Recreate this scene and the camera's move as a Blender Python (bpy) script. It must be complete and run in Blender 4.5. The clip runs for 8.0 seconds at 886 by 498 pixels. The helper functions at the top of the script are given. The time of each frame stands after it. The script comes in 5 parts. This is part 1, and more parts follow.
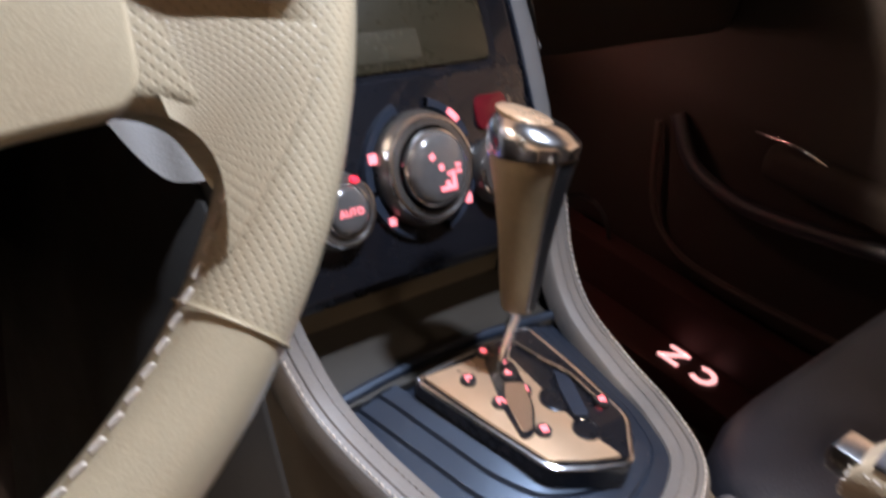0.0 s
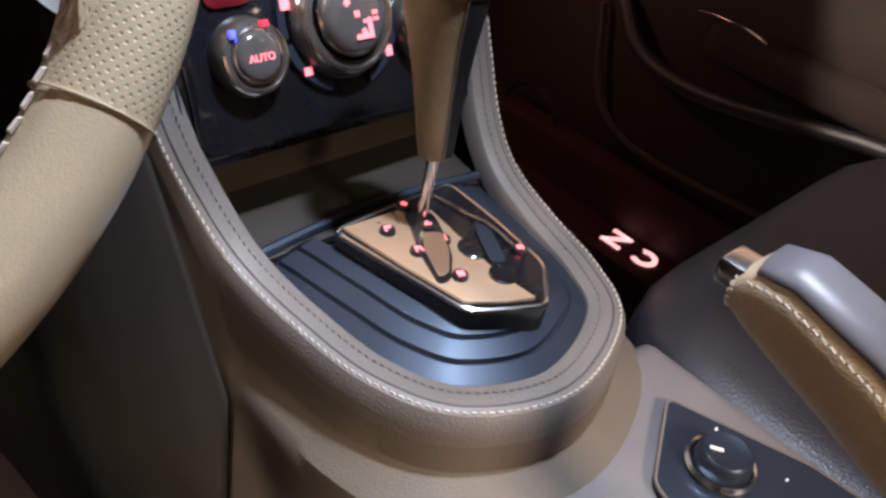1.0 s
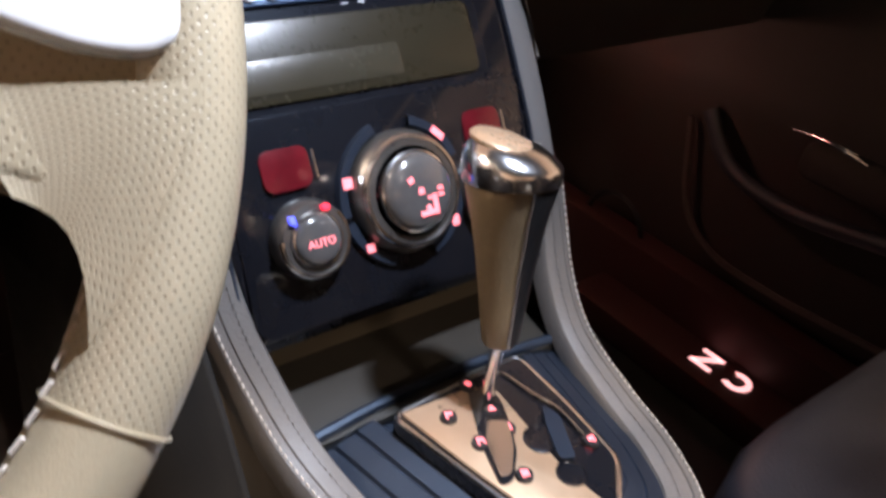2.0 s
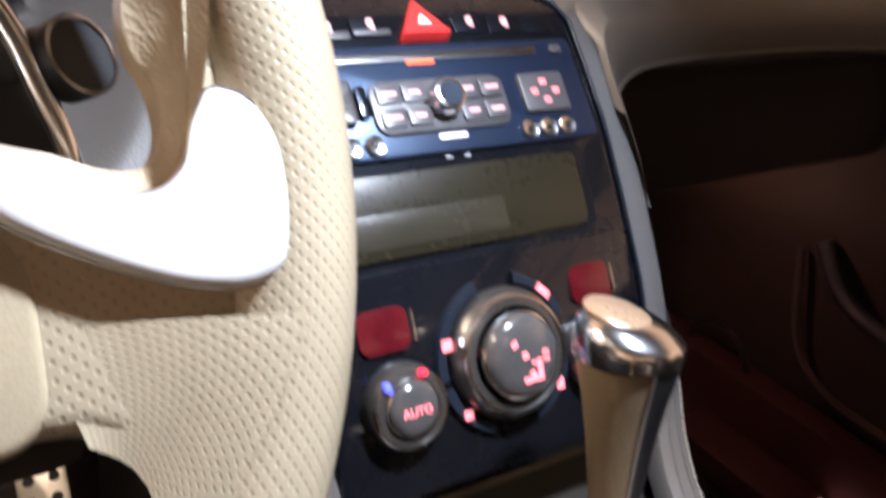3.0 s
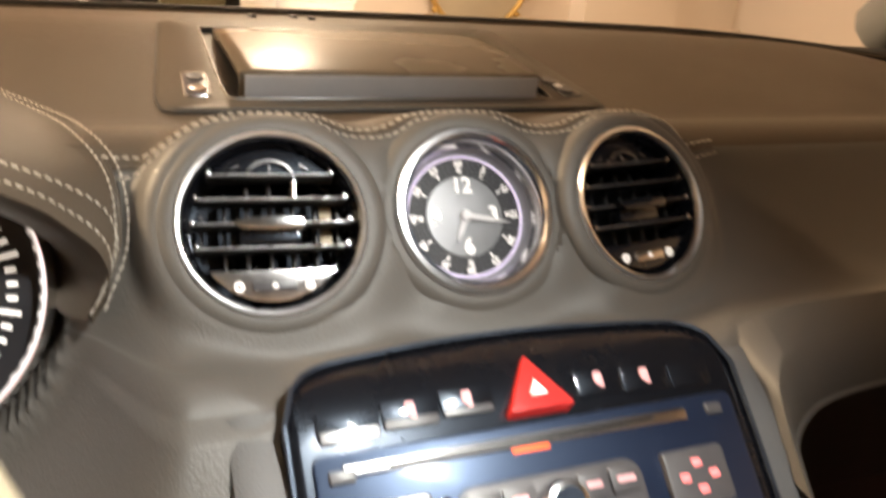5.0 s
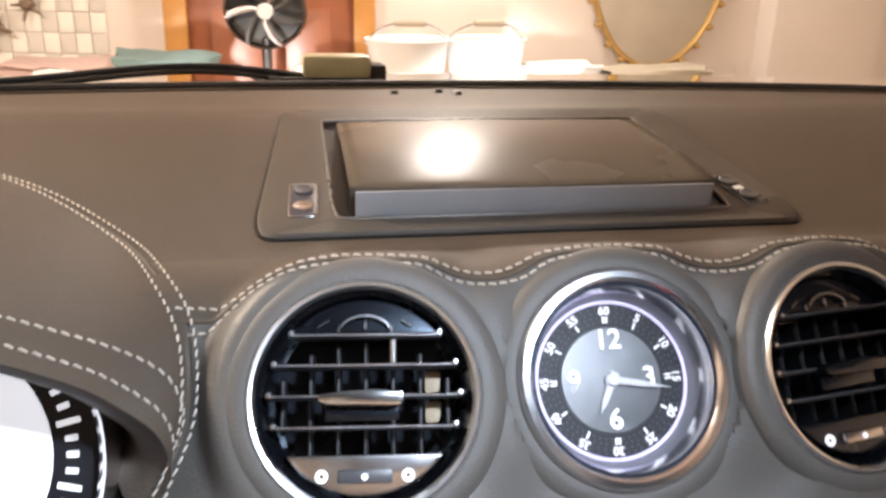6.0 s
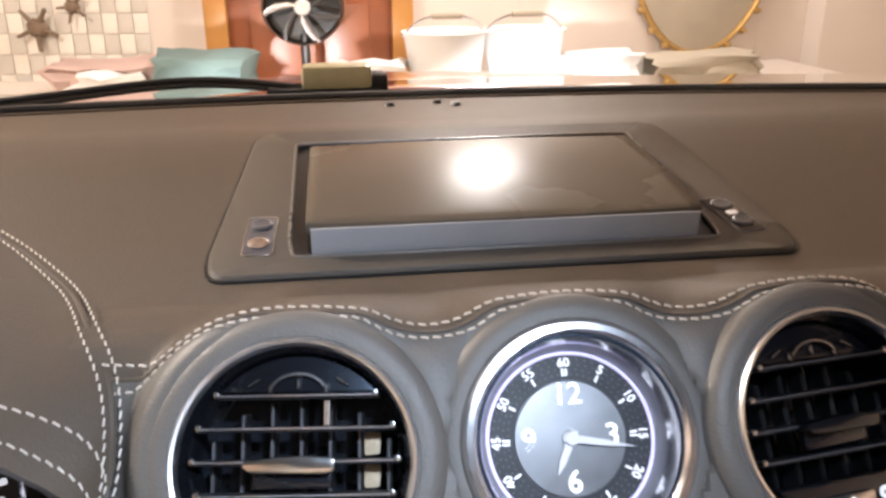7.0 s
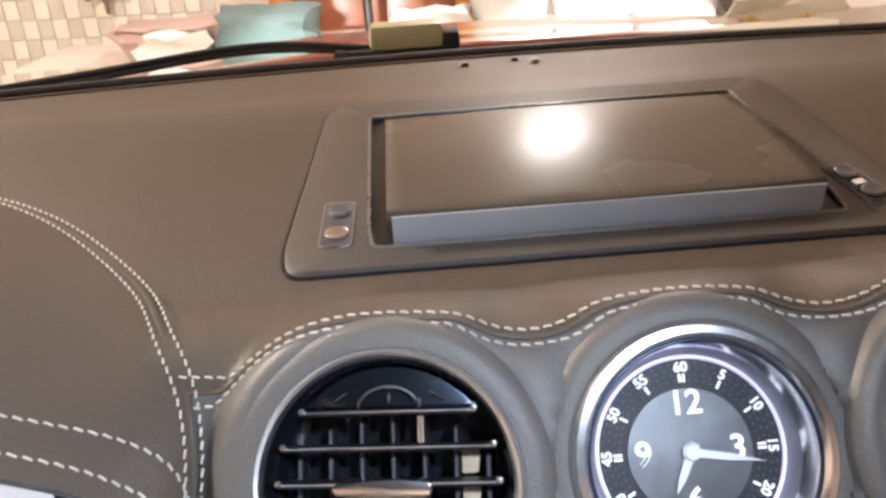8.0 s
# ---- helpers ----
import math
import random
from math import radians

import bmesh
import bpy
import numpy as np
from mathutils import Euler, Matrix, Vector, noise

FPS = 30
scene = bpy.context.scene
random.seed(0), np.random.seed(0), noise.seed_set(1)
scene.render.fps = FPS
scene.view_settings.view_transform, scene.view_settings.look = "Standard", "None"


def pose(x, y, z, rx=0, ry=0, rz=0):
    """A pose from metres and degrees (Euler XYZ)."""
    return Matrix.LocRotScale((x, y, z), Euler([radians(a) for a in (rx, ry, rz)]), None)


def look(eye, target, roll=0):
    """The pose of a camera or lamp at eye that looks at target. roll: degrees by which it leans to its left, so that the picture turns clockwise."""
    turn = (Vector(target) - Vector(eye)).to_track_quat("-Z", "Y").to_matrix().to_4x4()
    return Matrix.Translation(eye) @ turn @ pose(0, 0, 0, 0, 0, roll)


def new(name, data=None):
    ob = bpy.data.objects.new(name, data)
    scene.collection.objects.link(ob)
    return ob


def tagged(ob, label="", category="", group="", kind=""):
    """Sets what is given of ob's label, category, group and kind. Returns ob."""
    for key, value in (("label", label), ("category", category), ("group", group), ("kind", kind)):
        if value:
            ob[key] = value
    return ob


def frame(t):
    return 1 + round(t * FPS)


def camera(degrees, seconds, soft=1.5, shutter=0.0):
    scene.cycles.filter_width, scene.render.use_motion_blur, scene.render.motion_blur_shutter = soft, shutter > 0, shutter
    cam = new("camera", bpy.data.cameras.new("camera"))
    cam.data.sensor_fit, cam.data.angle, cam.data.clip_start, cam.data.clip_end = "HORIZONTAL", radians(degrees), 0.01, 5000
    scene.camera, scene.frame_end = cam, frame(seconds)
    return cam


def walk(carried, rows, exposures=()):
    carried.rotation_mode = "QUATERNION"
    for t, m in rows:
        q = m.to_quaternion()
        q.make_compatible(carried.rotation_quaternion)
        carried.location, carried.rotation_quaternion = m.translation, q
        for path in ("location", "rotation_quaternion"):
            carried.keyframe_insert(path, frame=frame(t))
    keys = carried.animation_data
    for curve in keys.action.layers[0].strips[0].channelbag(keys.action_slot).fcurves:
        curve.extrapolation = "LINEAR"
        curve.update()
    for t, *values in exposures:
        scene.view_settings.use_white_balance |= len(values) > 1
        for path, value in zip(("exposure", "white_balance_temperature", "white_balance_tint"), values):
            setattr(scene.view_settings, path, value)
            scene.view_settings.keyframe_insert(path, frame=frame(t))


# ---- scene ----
cam = camera(56.7, 8.0, soft=2.8, shutter=0.5)
PATH = [
    (0, (-0.295, -0.502, 0.925), (0.921, 0.702, -0.11), 9.9),
    (0.5, (-0.286, -0.526, 0.909), (0.944, 0.572, -0.223), 10.5),
    (1, (-0.285, -0.534, 0.9), (0.939, 0.5, -0.298), 11.7),
    (1.5, (-0.274, -0.526, 0.916), (0.939, 0.565, -0.241), 11.3),
    (1.7, (-0.261, -0.513, 0.925), (0.918, 0.654, -0.193), 9.9),
    (2.8, (-0.224, -0.47, 0.953), (0.761, 0.962, -0.037), 5.3),
    (3, (-0.23, -0.459, 0.949), (0.762, 1.03, 0.056), 5.8),
    (3.2, (-0.217, -0.451, 0.952), (0.712, 1.112, 0.119), 5.3),
    (3.5, (-0.197, -0.421, 0.957), (0.712, 1.148, 0.113), 6.6),
    (4, (-0.165, -0.381, 0.975), (0.727, 1.213, 0.203), 6.6),
    (4.3, (-0.172, -0.366, 0.986), (0.693, 1.272, 0.253), 5.1),
    (4.5, (-0.171, -0.368, 0.996), (0.671, 1.305, 0.296), 4.4),
    (5, (-0.158, -0.334, 1.023), (0.584, 1.405, 0.371), 3.7),
    (5.2, (-0.153, -0.315, 1.039), (0.514, 1.453, 0.386), 3.1),
    (6.3, (-0.096, -0.247, 1.054), (0.192, 1.642, 0.464), 0.7),
    (6.5, (-0.083, -0.25, 1.06), (0.19, 1.64, 0.466), 0.4),
    (6.7, (-0.074, -0.244, 1.063), (0.173, 1.645, 0.454), -0.3),
    (7, (-0.073, -0.232, 1.063), (0.157, 1.654, 0.438), -0.7),
    (7.5, (-0.079, -0.202, 1.062), (0.056, 1.685, 0.414), -2.1),
    (8, (-0.079, -0.198, 1.069), (-0.019, 1.659, 0.329), -3.9),
]
walk(cam, [(t, look(eye, target, roll)) for t, eye, target, roll in PATH],
     exposures=((0, -0.06, 6200, 16), (1.7, -0.02, 6200, 16), (2.8, 0.26, 6200, 15), (3.5, 0.04, 6150, 15), (4.0, -0.32, 6600, 15), (4.3, -0.32, 6900, 13), (5.0, -0.12, 8000, 10), (5.2, -0.08, 7700, 10), (6.3, 0.0, 5850, 10), (8.0, -0.02, 5800, 10)))

# ---- world and lights ----
world = bpy.data.worlds.new("world")
scene.world = world
world.use_nodes = True
world.node_tree.nodes["Background"].inputs["Color"].default_value = (0.9, 0.75, 0.6, 1)
world.node_tree.nodes["Background"].inputs["Strength"].default_value = 0.09


def lamp(name, kind, at, target, energy, colour, size=0.1, size_y=0.0):
    data = bpy.data.lights.new(name, kind)
    data.energy, data.color = energy, colour
    if kind == "AREA":
        data.size = size
        if size_y:
            data.shape, data.size_y = "RECTANGLE", size_y
    else:
        data.shadow_soft_size = size
    ob = new(name, data)
    ob.matrix_world = look(at, target)
    return ob


# Unseen roof lamp, set by glare; also stands in for light beside the camera.
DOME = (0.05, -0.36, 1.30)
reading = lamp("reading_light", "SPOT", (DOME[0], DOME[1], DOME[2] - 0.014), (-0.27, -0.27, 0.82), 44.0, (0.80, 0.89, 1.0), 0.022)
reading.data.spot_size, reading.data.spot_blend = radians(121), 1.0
lamp("room_light", "AREA", (0.55, 3.05, 2.45), (0.45, 3.3, 0.0), 56.0, (1.0, 0.85, 0.70), 0.20, 0.20)
# Side and rear lamps are unseen, added to fill the dash and cabin.
lamp("room_light_side", "AREA", (-2.0, 0.9, 2.42), (-1.6, 0.8, 0.0), 125.0, (1.0, 0.82, 0.62), 0.3, 0.3)
lamp("room_light_rear", "AREA", (0.0, -3.2, 2.42), (0.0, -2.6, 0.0), 260.0, (1.0, 0.80, 0.58), 0.5, 0.5)
for s in (-1, 1):
    beam = lamp("headlight", "SPOT", (0.55 * s + 0.05, 1.50, 0.52), (0.50 * s + 0.25, 3.7, 0.10), 280.0, (1.0, 0.93, 0.84), 0.05)
    beam.data.spot_size, beam.data.spot_blend = radians(44), 0.6
scene.view_settings.exposure = 0.0


# ---- materials ----
def mat(name, colour, rough=0.5, metal=0.0, var=0.15, scale=8.0, grain=0.0, grain_scale=600.0, coat=0.0, emit=0.0, spec=0.5, dots=0.0, coat_rough=0.18, tint=(1, 1, 1)):
    """A surface with broad stains, fine grain in colour and gloss, and a relief."""
    m = bpy.data.materials.new(name)
    m.use_nodes = True
    nt = m.node_tree
    N, L = nt.nodes, nt.links
    b = N["Principled BSDF"]
    b.inputs["Metallic"].default_value = metal
    b.inputs["Coat Weight"].default_value = coat
    b.inputs["Coat Roughness"].default_value = coat_rough
    b.inputs["Specular IOR Level"].default_value = spec
    b.inputs["Specular Tint"].default_value = (*tint, 1)
    tc = N.new("ShaderNodeTexCoord")
    big = N.new("ShaderNodeTexNoise")
    big.inputs["Scale"].default_value, big.inputs["Detail"].default_value = scale, 5
    fine = N.new("ShaderNodeTexNoise")
    fine.inputs["Scale"].default_value, fine.inputs["Detail"].default_value = grain_scale * 0.4, 2
    L.new(tc.outputs["Object"], big.inputs["Vector"])
    L.new(tc.outputs["Object"], fine.inputs["Vector"])
    add = N.new("ShaderNodeMath")
    add.operation = "MULTIPLY_ADD"
    add.inputs[1].default_value = 0.35
    L.new(fine.outputs["Fac"], add.inputs[0])
    L.new(big.outputs["Fac"], add.inputs[2])
    mix = N.new("ShaderNodeMix")
    mix.data_type = "RGBA"
    mix.inputs[6].default_value = (*[c * (1 - var) for c in colour], 1)
    mix.inputs[7].default_value = (*[min(1, c * (1 + var)) for c in colour], 1)
    ramp = N.new("ShaderNodeMapRange")
    ramp.inputs[1].default_value, ramp.inputs[2].default_value = 0.35, 1.0
    L.new(add.outputs[0], ramp.inputs[0])
    L.new(ramp.outputs[0], mix.inputs[0])
    col = mix.outputs[2]
    rr = N.new("ShaderNodeMapRange")
    rr.inputs[1].default_value, rr.inputs[2].default_value = 0.3, 1.0
    rr.inputs[3].default_value, rr.inputs[4].default_value = max(0.02, rough * 0.8), min(1, rough * 1.25)
    L.new(add.outputs[0], rr.inputs[0])
    L.new(rr.outputs[0], b.inputs["Roughness"])
    if grain:
        vor = N.new("ShaderNodeTexVoronoi")
        vor.inputs["Scale"].default_value = grain_scale
        L.new(tc.outputs["Object"], vor.inputs["Vector"])
        bump = N.new("ShaderNodeBump")
        bump.inputs["Strength"].default_value, bump.inputs["Distance"].default_value = grain, 0.0006
        L.new(vor.outputs["Distance"], bump.inputs["Height"])
        L.new(bump.outputs["Normal"], b.inputs["Normal"])
    if dots:
        # punched holes in a diamond grid over the sheet's own lengths
        uv = N.new("ShaderNodeUVMap")
        vec = N.new("ShaderNodeVectorMath")
        vec.operation = "SCALE"
        vec.inputs["Scale"].default_value = 1.0 / dots
        L.new(uv.outputs["UV"], vec.inputs[0])
        rot = N.new("ShaderNodeVectorRotate")
        rot.rotation_type = "Z_AXIS"
        rot.inputs["Angle"].default_value = radians(45)
        L.new(vec.outputs[0], rot.inputs["Vector"])
        fr = N.new("ShaderNodeVectorMath")
        fr.operation = "FRACTION"
        L.new(rot.outputs[0], fr.inputs[0])
        dist = N.new("ShaderNodeVectorMath")
        dist.operation = "DISTANCE"
        dist.inputs[1].default_value = (0.5, 0.5, 0)
        L.new(fr.outputs[0], dist.inputs[0])
        hole = N.new("ShaderNodeMapRange")
        hole.inputs[1].default_value, hole.inputs[2].default_value = 0.10, 0.26
        L.new(dist.outputs["Value"], hole.inputs[0])
        dark = N.new("ShaderNodeMix")
        dark.data_type = "RGBA"
        dark.inputs[6].default_value = (*[c * 0.80 for c in colour], 1)
        L.new(hole.outputs[0], dark.inputs[0])
        L.new(col, dark.inputs[7])
        col = dark.outputs[2]
        b2 = N.new("ShaderNodeBump")
        b2.inputs["Strength"].default_value, b2.inputs["Distance"].default_value = 0.4, 0.0006
        L.new(hole.outputs[0], b2.inputs["Height"])
        L.new(b2.outputs["Normal"], b.inputs["Normal"])
    L.new(col, b.inputs["Base Color"])
    if emit:
        L.new(col, b.inputs["Emission Color"])
        b.inputs["Emission Strength"].default_value = emit
    return m


LEATHER = mat("dash_leather", (0.084, 0.064, 0.047), 0.50, var=0.12, scale=6, grain=0.25, grain_scale=900, spec=0.25)
SOFT = mat("fascia_soft_plastic", (0.135, 0.130, 0.128), 0.55, var=0.1, scale=5, grain=0.3, grain_scale=1100)
FASCIA = mat("fascia_skin", (0.116, 0.104, 0.092), 0.46, var=0.10, scale=6, grain=0.25, grain_scale=900)
TRIM = mat("trim_leather", (0.128, 0.116, 0.107), 0.42, var=0.12, scale=14, grain=0.4, grain_scale=800)
WHEEL = mat("wheel_leather", (0.45, 0.37, 0.245), 0.30, var=0.12, scale=18, grain=0.12, grain_scale=1200, coat=1.0, coat_rough=0.20)
PERF = mat("perforated_leather", (0.46, 0.38, 0.255), 0.36, var=0.12, scale=18, dots=0.0026, coat=0.9, coat_rough=0.24)
TAN = mat("brake_leather", (0.42, 0.33, 0.22), 0.4, var=0.15, scale=25, grain=0.4, grain_scale=800)
THREAD = mat("thread", (0.62, 0.55, 0.47), 0.7, var=0.1, scale=60)
# Blue tint in gloss and satin black puts cool glare into their sheen.
GLOSS = mat("gloss_black", (0.006, 0.0062, 0.0085), 0.26, var=0.1, scale=20, coat=0.8, coat_rough=0.05, spec=0.25, tint=(0.66, 0.80, 1.0))
SATIN = mat("satin_dark", (0.014, 0.018, 0.028), 0.38, var=0.15, scale=14, spec=0.55, grain=0.05, grain_scale=2000, tint=(0.62, 0.78, 1.0))
BLACK = mat("black_plastic", (0.012, 0.012, 0.013), 0.35, var=0.25, scale=20)
DARK = mat("dark_lining", (0.036, 0.027, 0.023), 0.8, var=0.25, scale=9, grain=0.4, grain_scale=500)
CARPET = mat("carpet", (0.030, 0.022, 0.020), 0.95, var=0.35, scale=30, grain=0.9, grain_scale=700)
CHROME = mat("chrome", (0.86, 0.87, 0.90), 0.17, 1.0, var=0.06, scale=30)
DISH = mat("dial_dish", (0.16, 0.15, 0.14), 0.30, 0.8, var=0.12, scale=40)
BEZEL = mat("bezel_chrome", (0.90, 0.90, 0.93), 0.20, 1.0, var=0.06, scale=40)
RINGCHROME = mat("ring_chrome", (0.90, 0.90, 0.93), 0.30, 1.0, var=0.06, scale=40)
SATCHROME = mat("satin_chrome", (0.62, 0.61, 0.62), 0.22, 1.0, var=0.1, scale=30)
SILVER = mat("silver_insert", (0.82, 0.81, 0.80), 0.3, 0.1, var=0.06, scale=20)
BRONZE = mat("warm_metal", (0.58, 0.40, 0.26), 0.28, 0.6, var=0.1, scale=25)
SMOKE = mat("smoked_panel", (0.022, 0.018, 0.010), 0.26, var=0.08, scale=10, spec=0.35)
CAPGLASS = mat("glassy_cap", (0.085, 0.080, 0.078), 0.16, var=0.2, scale=30, coat=1.0, coat_rough=0.04, spec=0.8)
KEY = mat("key_grey", (0.080, 0.076, 0.082), 0.35, var=0.2, scale=40)
SEAT = mat("seat_leather", (0.026, 0.027, 0.036), 0.42, var=0.25, scale=12, grain=0.5, grain_scale=500, spec=0.8)
SEATSIDE = mat("seat_side_leather", (0.15, 0.135, 0.125), 0.45, var=0.2, scale=12, grain=0.5, grain_scale=500)
REDLENS = mat("red_display", (0.10, 0.006, 0.010), 0.15, var=0.3, scale=50, coat=0.5, emit=0.05)
HAZARD = mat("hazard_red", (0.62, 0.035, 0.035), 0.3, var=0.1, scale=60, emit=0.35)
GLOW = mat("pink_light", (1.0, 0.22, 0.24), 0.5, var=0.1, scale=50, emit=1.4)
DIMGLOW = mat("dim_pink_light", (0.85, 0.42, 0.45), 0.5, var=0.1, scale=50, emit=0.45)
WGLOW = mat("white_light", (0.95, 0.93, 0.95), 0.5, var=0.05, scale=50, emit=0.75)
BLUEGLOW = mat("blue_light", (0.1, 0.12, 1.0), 0.5, var=0.1, scale=50, emit=2.0)
REDGLOW = mat("red_light", (1.0, 0.03, 0.06), 0.5, var=0.1, scale=50, emit=1.5)
ORANGE = mat("orange_light", (1.0, 0.12, 0.03), 0.5, var=0.1, scale=50, emit=1.7)
SILLGLOW = mat("sill_light", (1.0, 0.45, 0.42), 0.5, var=0.1, scale=50, emit=1.6)
PRINT = mat("white_print", (0.75, 0.73, 0.75), 0.5, var=0.05, scale=50)
DIALDISC = mat("dial_disc", (0.24, 0.24, 0.25), 0.33, 0.9, var=0.08, scale=60)
DIALBLACK = mat("dial_black", (0.012, 0.012, 0.016), 0.5, var=0.2, scale=60)
RUBBER = mat("rubber", (0.014, 0.013, 0.013), 0.6, var=0.2, scale=30)
BRUSHED = mat("brushed_pedal", (0.75, 0.71, 0.62), 0.3, 0.8, var=0.15, scale=40)
HEADLINER = mat("headliner", (0.22, 0.215, 0.21), 0.9, var=0.1, scale=20, grain=0.5, grain_scale=700)
WALLPAINT = mat("cream_wall", (0.72, 0.64, 0.58), 0.8, var=0.05, scale=2)
TILEMAT = mat("cream_tile", (0.76, 0.71, 0.64), 0.35, var=0.08, scale=5)
TILEGREY = mat("grey_tile", (0.58, 0.54, 0.49), 0.35, var=0.1, scale=5)
FLOORMAT = mat("floor_tile", (0.46, 0.40, 0.33), 0.35, var=0.12, scale=2)
DOORFRAME = mat("orange_wood", (0.50, 0.24, 0.06), 0.4, var=0.2, scale=5)
DOORWOOD = mat("brown_wood", (0.26, 0.085, 0.035), 0.35, var=0.25, scale=6)
BROWNMETAL = mat("ornament_brown", (0.17, 0.115, 0.075), 0.5, var=0.25, scale=25)
STUD = mat("brass_stud", (0.50, 0.33, 0.12), 0.35, 0.6, var=0.15, scale=30)
CANVAS = mat("grey_canvas", (0.42, 0.37, 0.29), 0.8, var=0.12, scale=6)
TEAL = mat("teal_cloth", (0.15, 0.215, 0.21), 0.8, var=0.2, scale=6)
PINKCLOTH = mat("pink_cloth", (0.50, 0.36, 0.32), 0.8, var=0.2, scale=6)
BAG = mat("white_bag", (0.80, 0.79, 0.78), 0.5, var=0.06, scale=9)
FANBLACK = mat("fan_black", (0.035, 0.030, 0.028), 0.4, var=0.2, scale=9)
OLIVE = mat("olive_plastic", (0.46, 0.43, 0.27), 0.35, var=0.15, scale=30)
BODY = mat("car_paint", (0.16, 0.012, 0.010), 0.2, 0.2, var=0.1, scale=5, coat=1.0)


def glass_mat():
    m = bpy.data.materials.new("clear_glass")
    m.use_nodes = True
    b = m.node_tree.nodes["Principled BSDF"]
    b.inputs["Base Color"].default_value = (1, 1, 1, 1)
    b.inputs["Transmission Weight"].default_value = 1.0
    b.inputs["Roughness"].default_value = 0.0
    b.inputs["IOR"].default_value = 1.02
    return m


GLASS = glass_mat()


# ---- mesh helpers ----
def part(name, bm, material, parent=None, label="", smooth=True):
    me = bpy.data.meshes.new(name)
    bmesh.ops.recalc_face_normals(bm, faces=bm.faces)
    bm.to_mesh(me)
    bm.free()
    if smooth:
        for p in me.polygons:
            p.use_smooth = True
        me.set_sharp_from_angle(angle=radians(38))
    me.materials.append(material)
    ob = new(name, me)
    if parent:
        ob.parent = parent
    if label:
        ob["label"] = label
    return ob


def thing(name, label, category, m=None, group="", kind=""):
    ob = new(name)
    ob.empty_display_size = 0.01
    if m is not None:
        ob.matrix_world = m
    return tagged(ob, label, category, group, kind)


def bevel(bm, width, segments=2, angle=35):
    es = [e for e in bm.edges if len(e.link_faces) == 2 and e.calc_face_angle(0) > radians(angle)]
    if es and width > 0:
        bmesh.ops.bevel(bm, geom=es, offset=width, segments=segments, affect="EDGES", profile=0.6, clamp_overlap=True)
    return bm


def box(sx, sy, sz, at=(0, 0, 0), edge=0.0, m=None, segments=2):
    bm = bmesh.new()
    bmesh.ops.create_cube(bm, size=1, matrix=Matrix.Translation(at) @ Matrix.Diagonal((sx, sy, sz, 1)))
    bevel(bm, edge, segments)
    if m is not None:
        bm.transform(m)
    return bm


def prism(outline, z0, z1, edge=0.0, m=None, segments=2):
    """A solid from an outline in x, y, between two heights."""
    bm = bmesh.new()
    lo = [bm.verts.new((x, y, z0)) for x, y in outline]
    hi = [bm.verts.new((x, y, z1)) for x, y in outline]
    n = len(outline)
    bm.faces.new(lo[::-1])
    bm.faces.new(hi)
    for i in range(n):
        bm.faces.new((lo[i], lo[(i + 1) % n], hi[(i + 1) % n], hi[i]))
    if edge:
        bmesh.ops.recalc_face_normals(bm, faces=bm.faces)
        es = [e for e in bm.edges if all(abs(v.co.z - z1) < 1e-9 for v in e.verts)]
        bmesh.ops.bevel(bm, geom=es, offset=edge, segments=segments, affect="EDGES", profile=0.6, clamp_overlap=True)
    if m is not None:
        bm.transform(m)
    return bm


def rounded(w, h, r, n=5, cx=0.0, cy=0.0):
    pts = []
    for k, (sx, sy) in enumerate(((1, 1), (-1, 1), (-1, -1), (1, -1))):
        for i in range(n + 1):
            a = radians(90 * k + 90 * i / n)
            pts.append((cx + sx * (w / 2 - r) + r * math.cos(a), cy + sy * (h / 2 - r) + r * math.sin(a)))
    return pts


def lathe(profile, n=48, m=None, a0=0.0, a1=360.0):
    """Turns (radius, height) pairs about z."""
    bm = bmesh.new()
    full = abs(a1 - a0) > 359.9
    count = n if full else n + 1
    rings = []
    for r, z in profile:
        if r < 1e-7:
            rings.append([bm.verts.new((0, 0, z))] * count)
        else:
            rings.append([bm.verts.new((r * math.cos(radians(a0 + (a1 - a0) * i / n)), r * math.sin(radians(a0 + (a1 - a0) * i / n)), z)) for i in range(count)])
    for p, q in zip(rings, rings[1:]):
        for i in range(n):
            j = (i + 1) % count
            vs = []
            for v in (p[i], p[j], q[j], q[i]):
                if v not in vs:
                    vs.append(v)
            if len(vs) > 2:
                bm.faces.new(vs)
    if m is not None:
        bm.transform(m)
    return bm


def sheet(rows, closed=False, uv=False):
    """A skin over rows of points; uv lays its own lengths in metres over it."""
    bm = bmesh.new()
    vs = [[bm.verts.new(p) for p in row] for row in rows]
    layer = bm.loops.layers.uv.new("uv") if uv else None
    n = len(rows[0])
    us = [0.0]
    for a, b in zip(rows, rows[1:]):
        us.append(us[-1] + (Vector(b[0]) - Vector(a[0])).length)
    ws = [0.0]
    mid = rows[len(rows) // 2]
    for k in range(n):
        ws.append(ws[-1] + (Vector(mid[(k + 1) % n]) - Vector(mid[k])).length)
    for i in range(len(rows) - 1):
        for j in range(n if closed else n - 1):
            k = (j + 1) % n
            f = bm.faces.new((vs[i][j], vs[i][k], vs[i + 1][k], vs[i + 1][j]))
            if uv:
                for loop, u in zip(f.loops, ((us[i], ws[j]), (us[i], ws[j + 1]), (us[i + 1], ws[j + 1]), (us[i + 1], ws[j]))):
                    loop[layer].uv = u
    return bm


def thick(ob, depth, offset=-1.0):
    mod = ob.modifiers.new("thickness", "SOLIDIFY")
    mod.thickness, mod.offset = depth, offset
    return ob


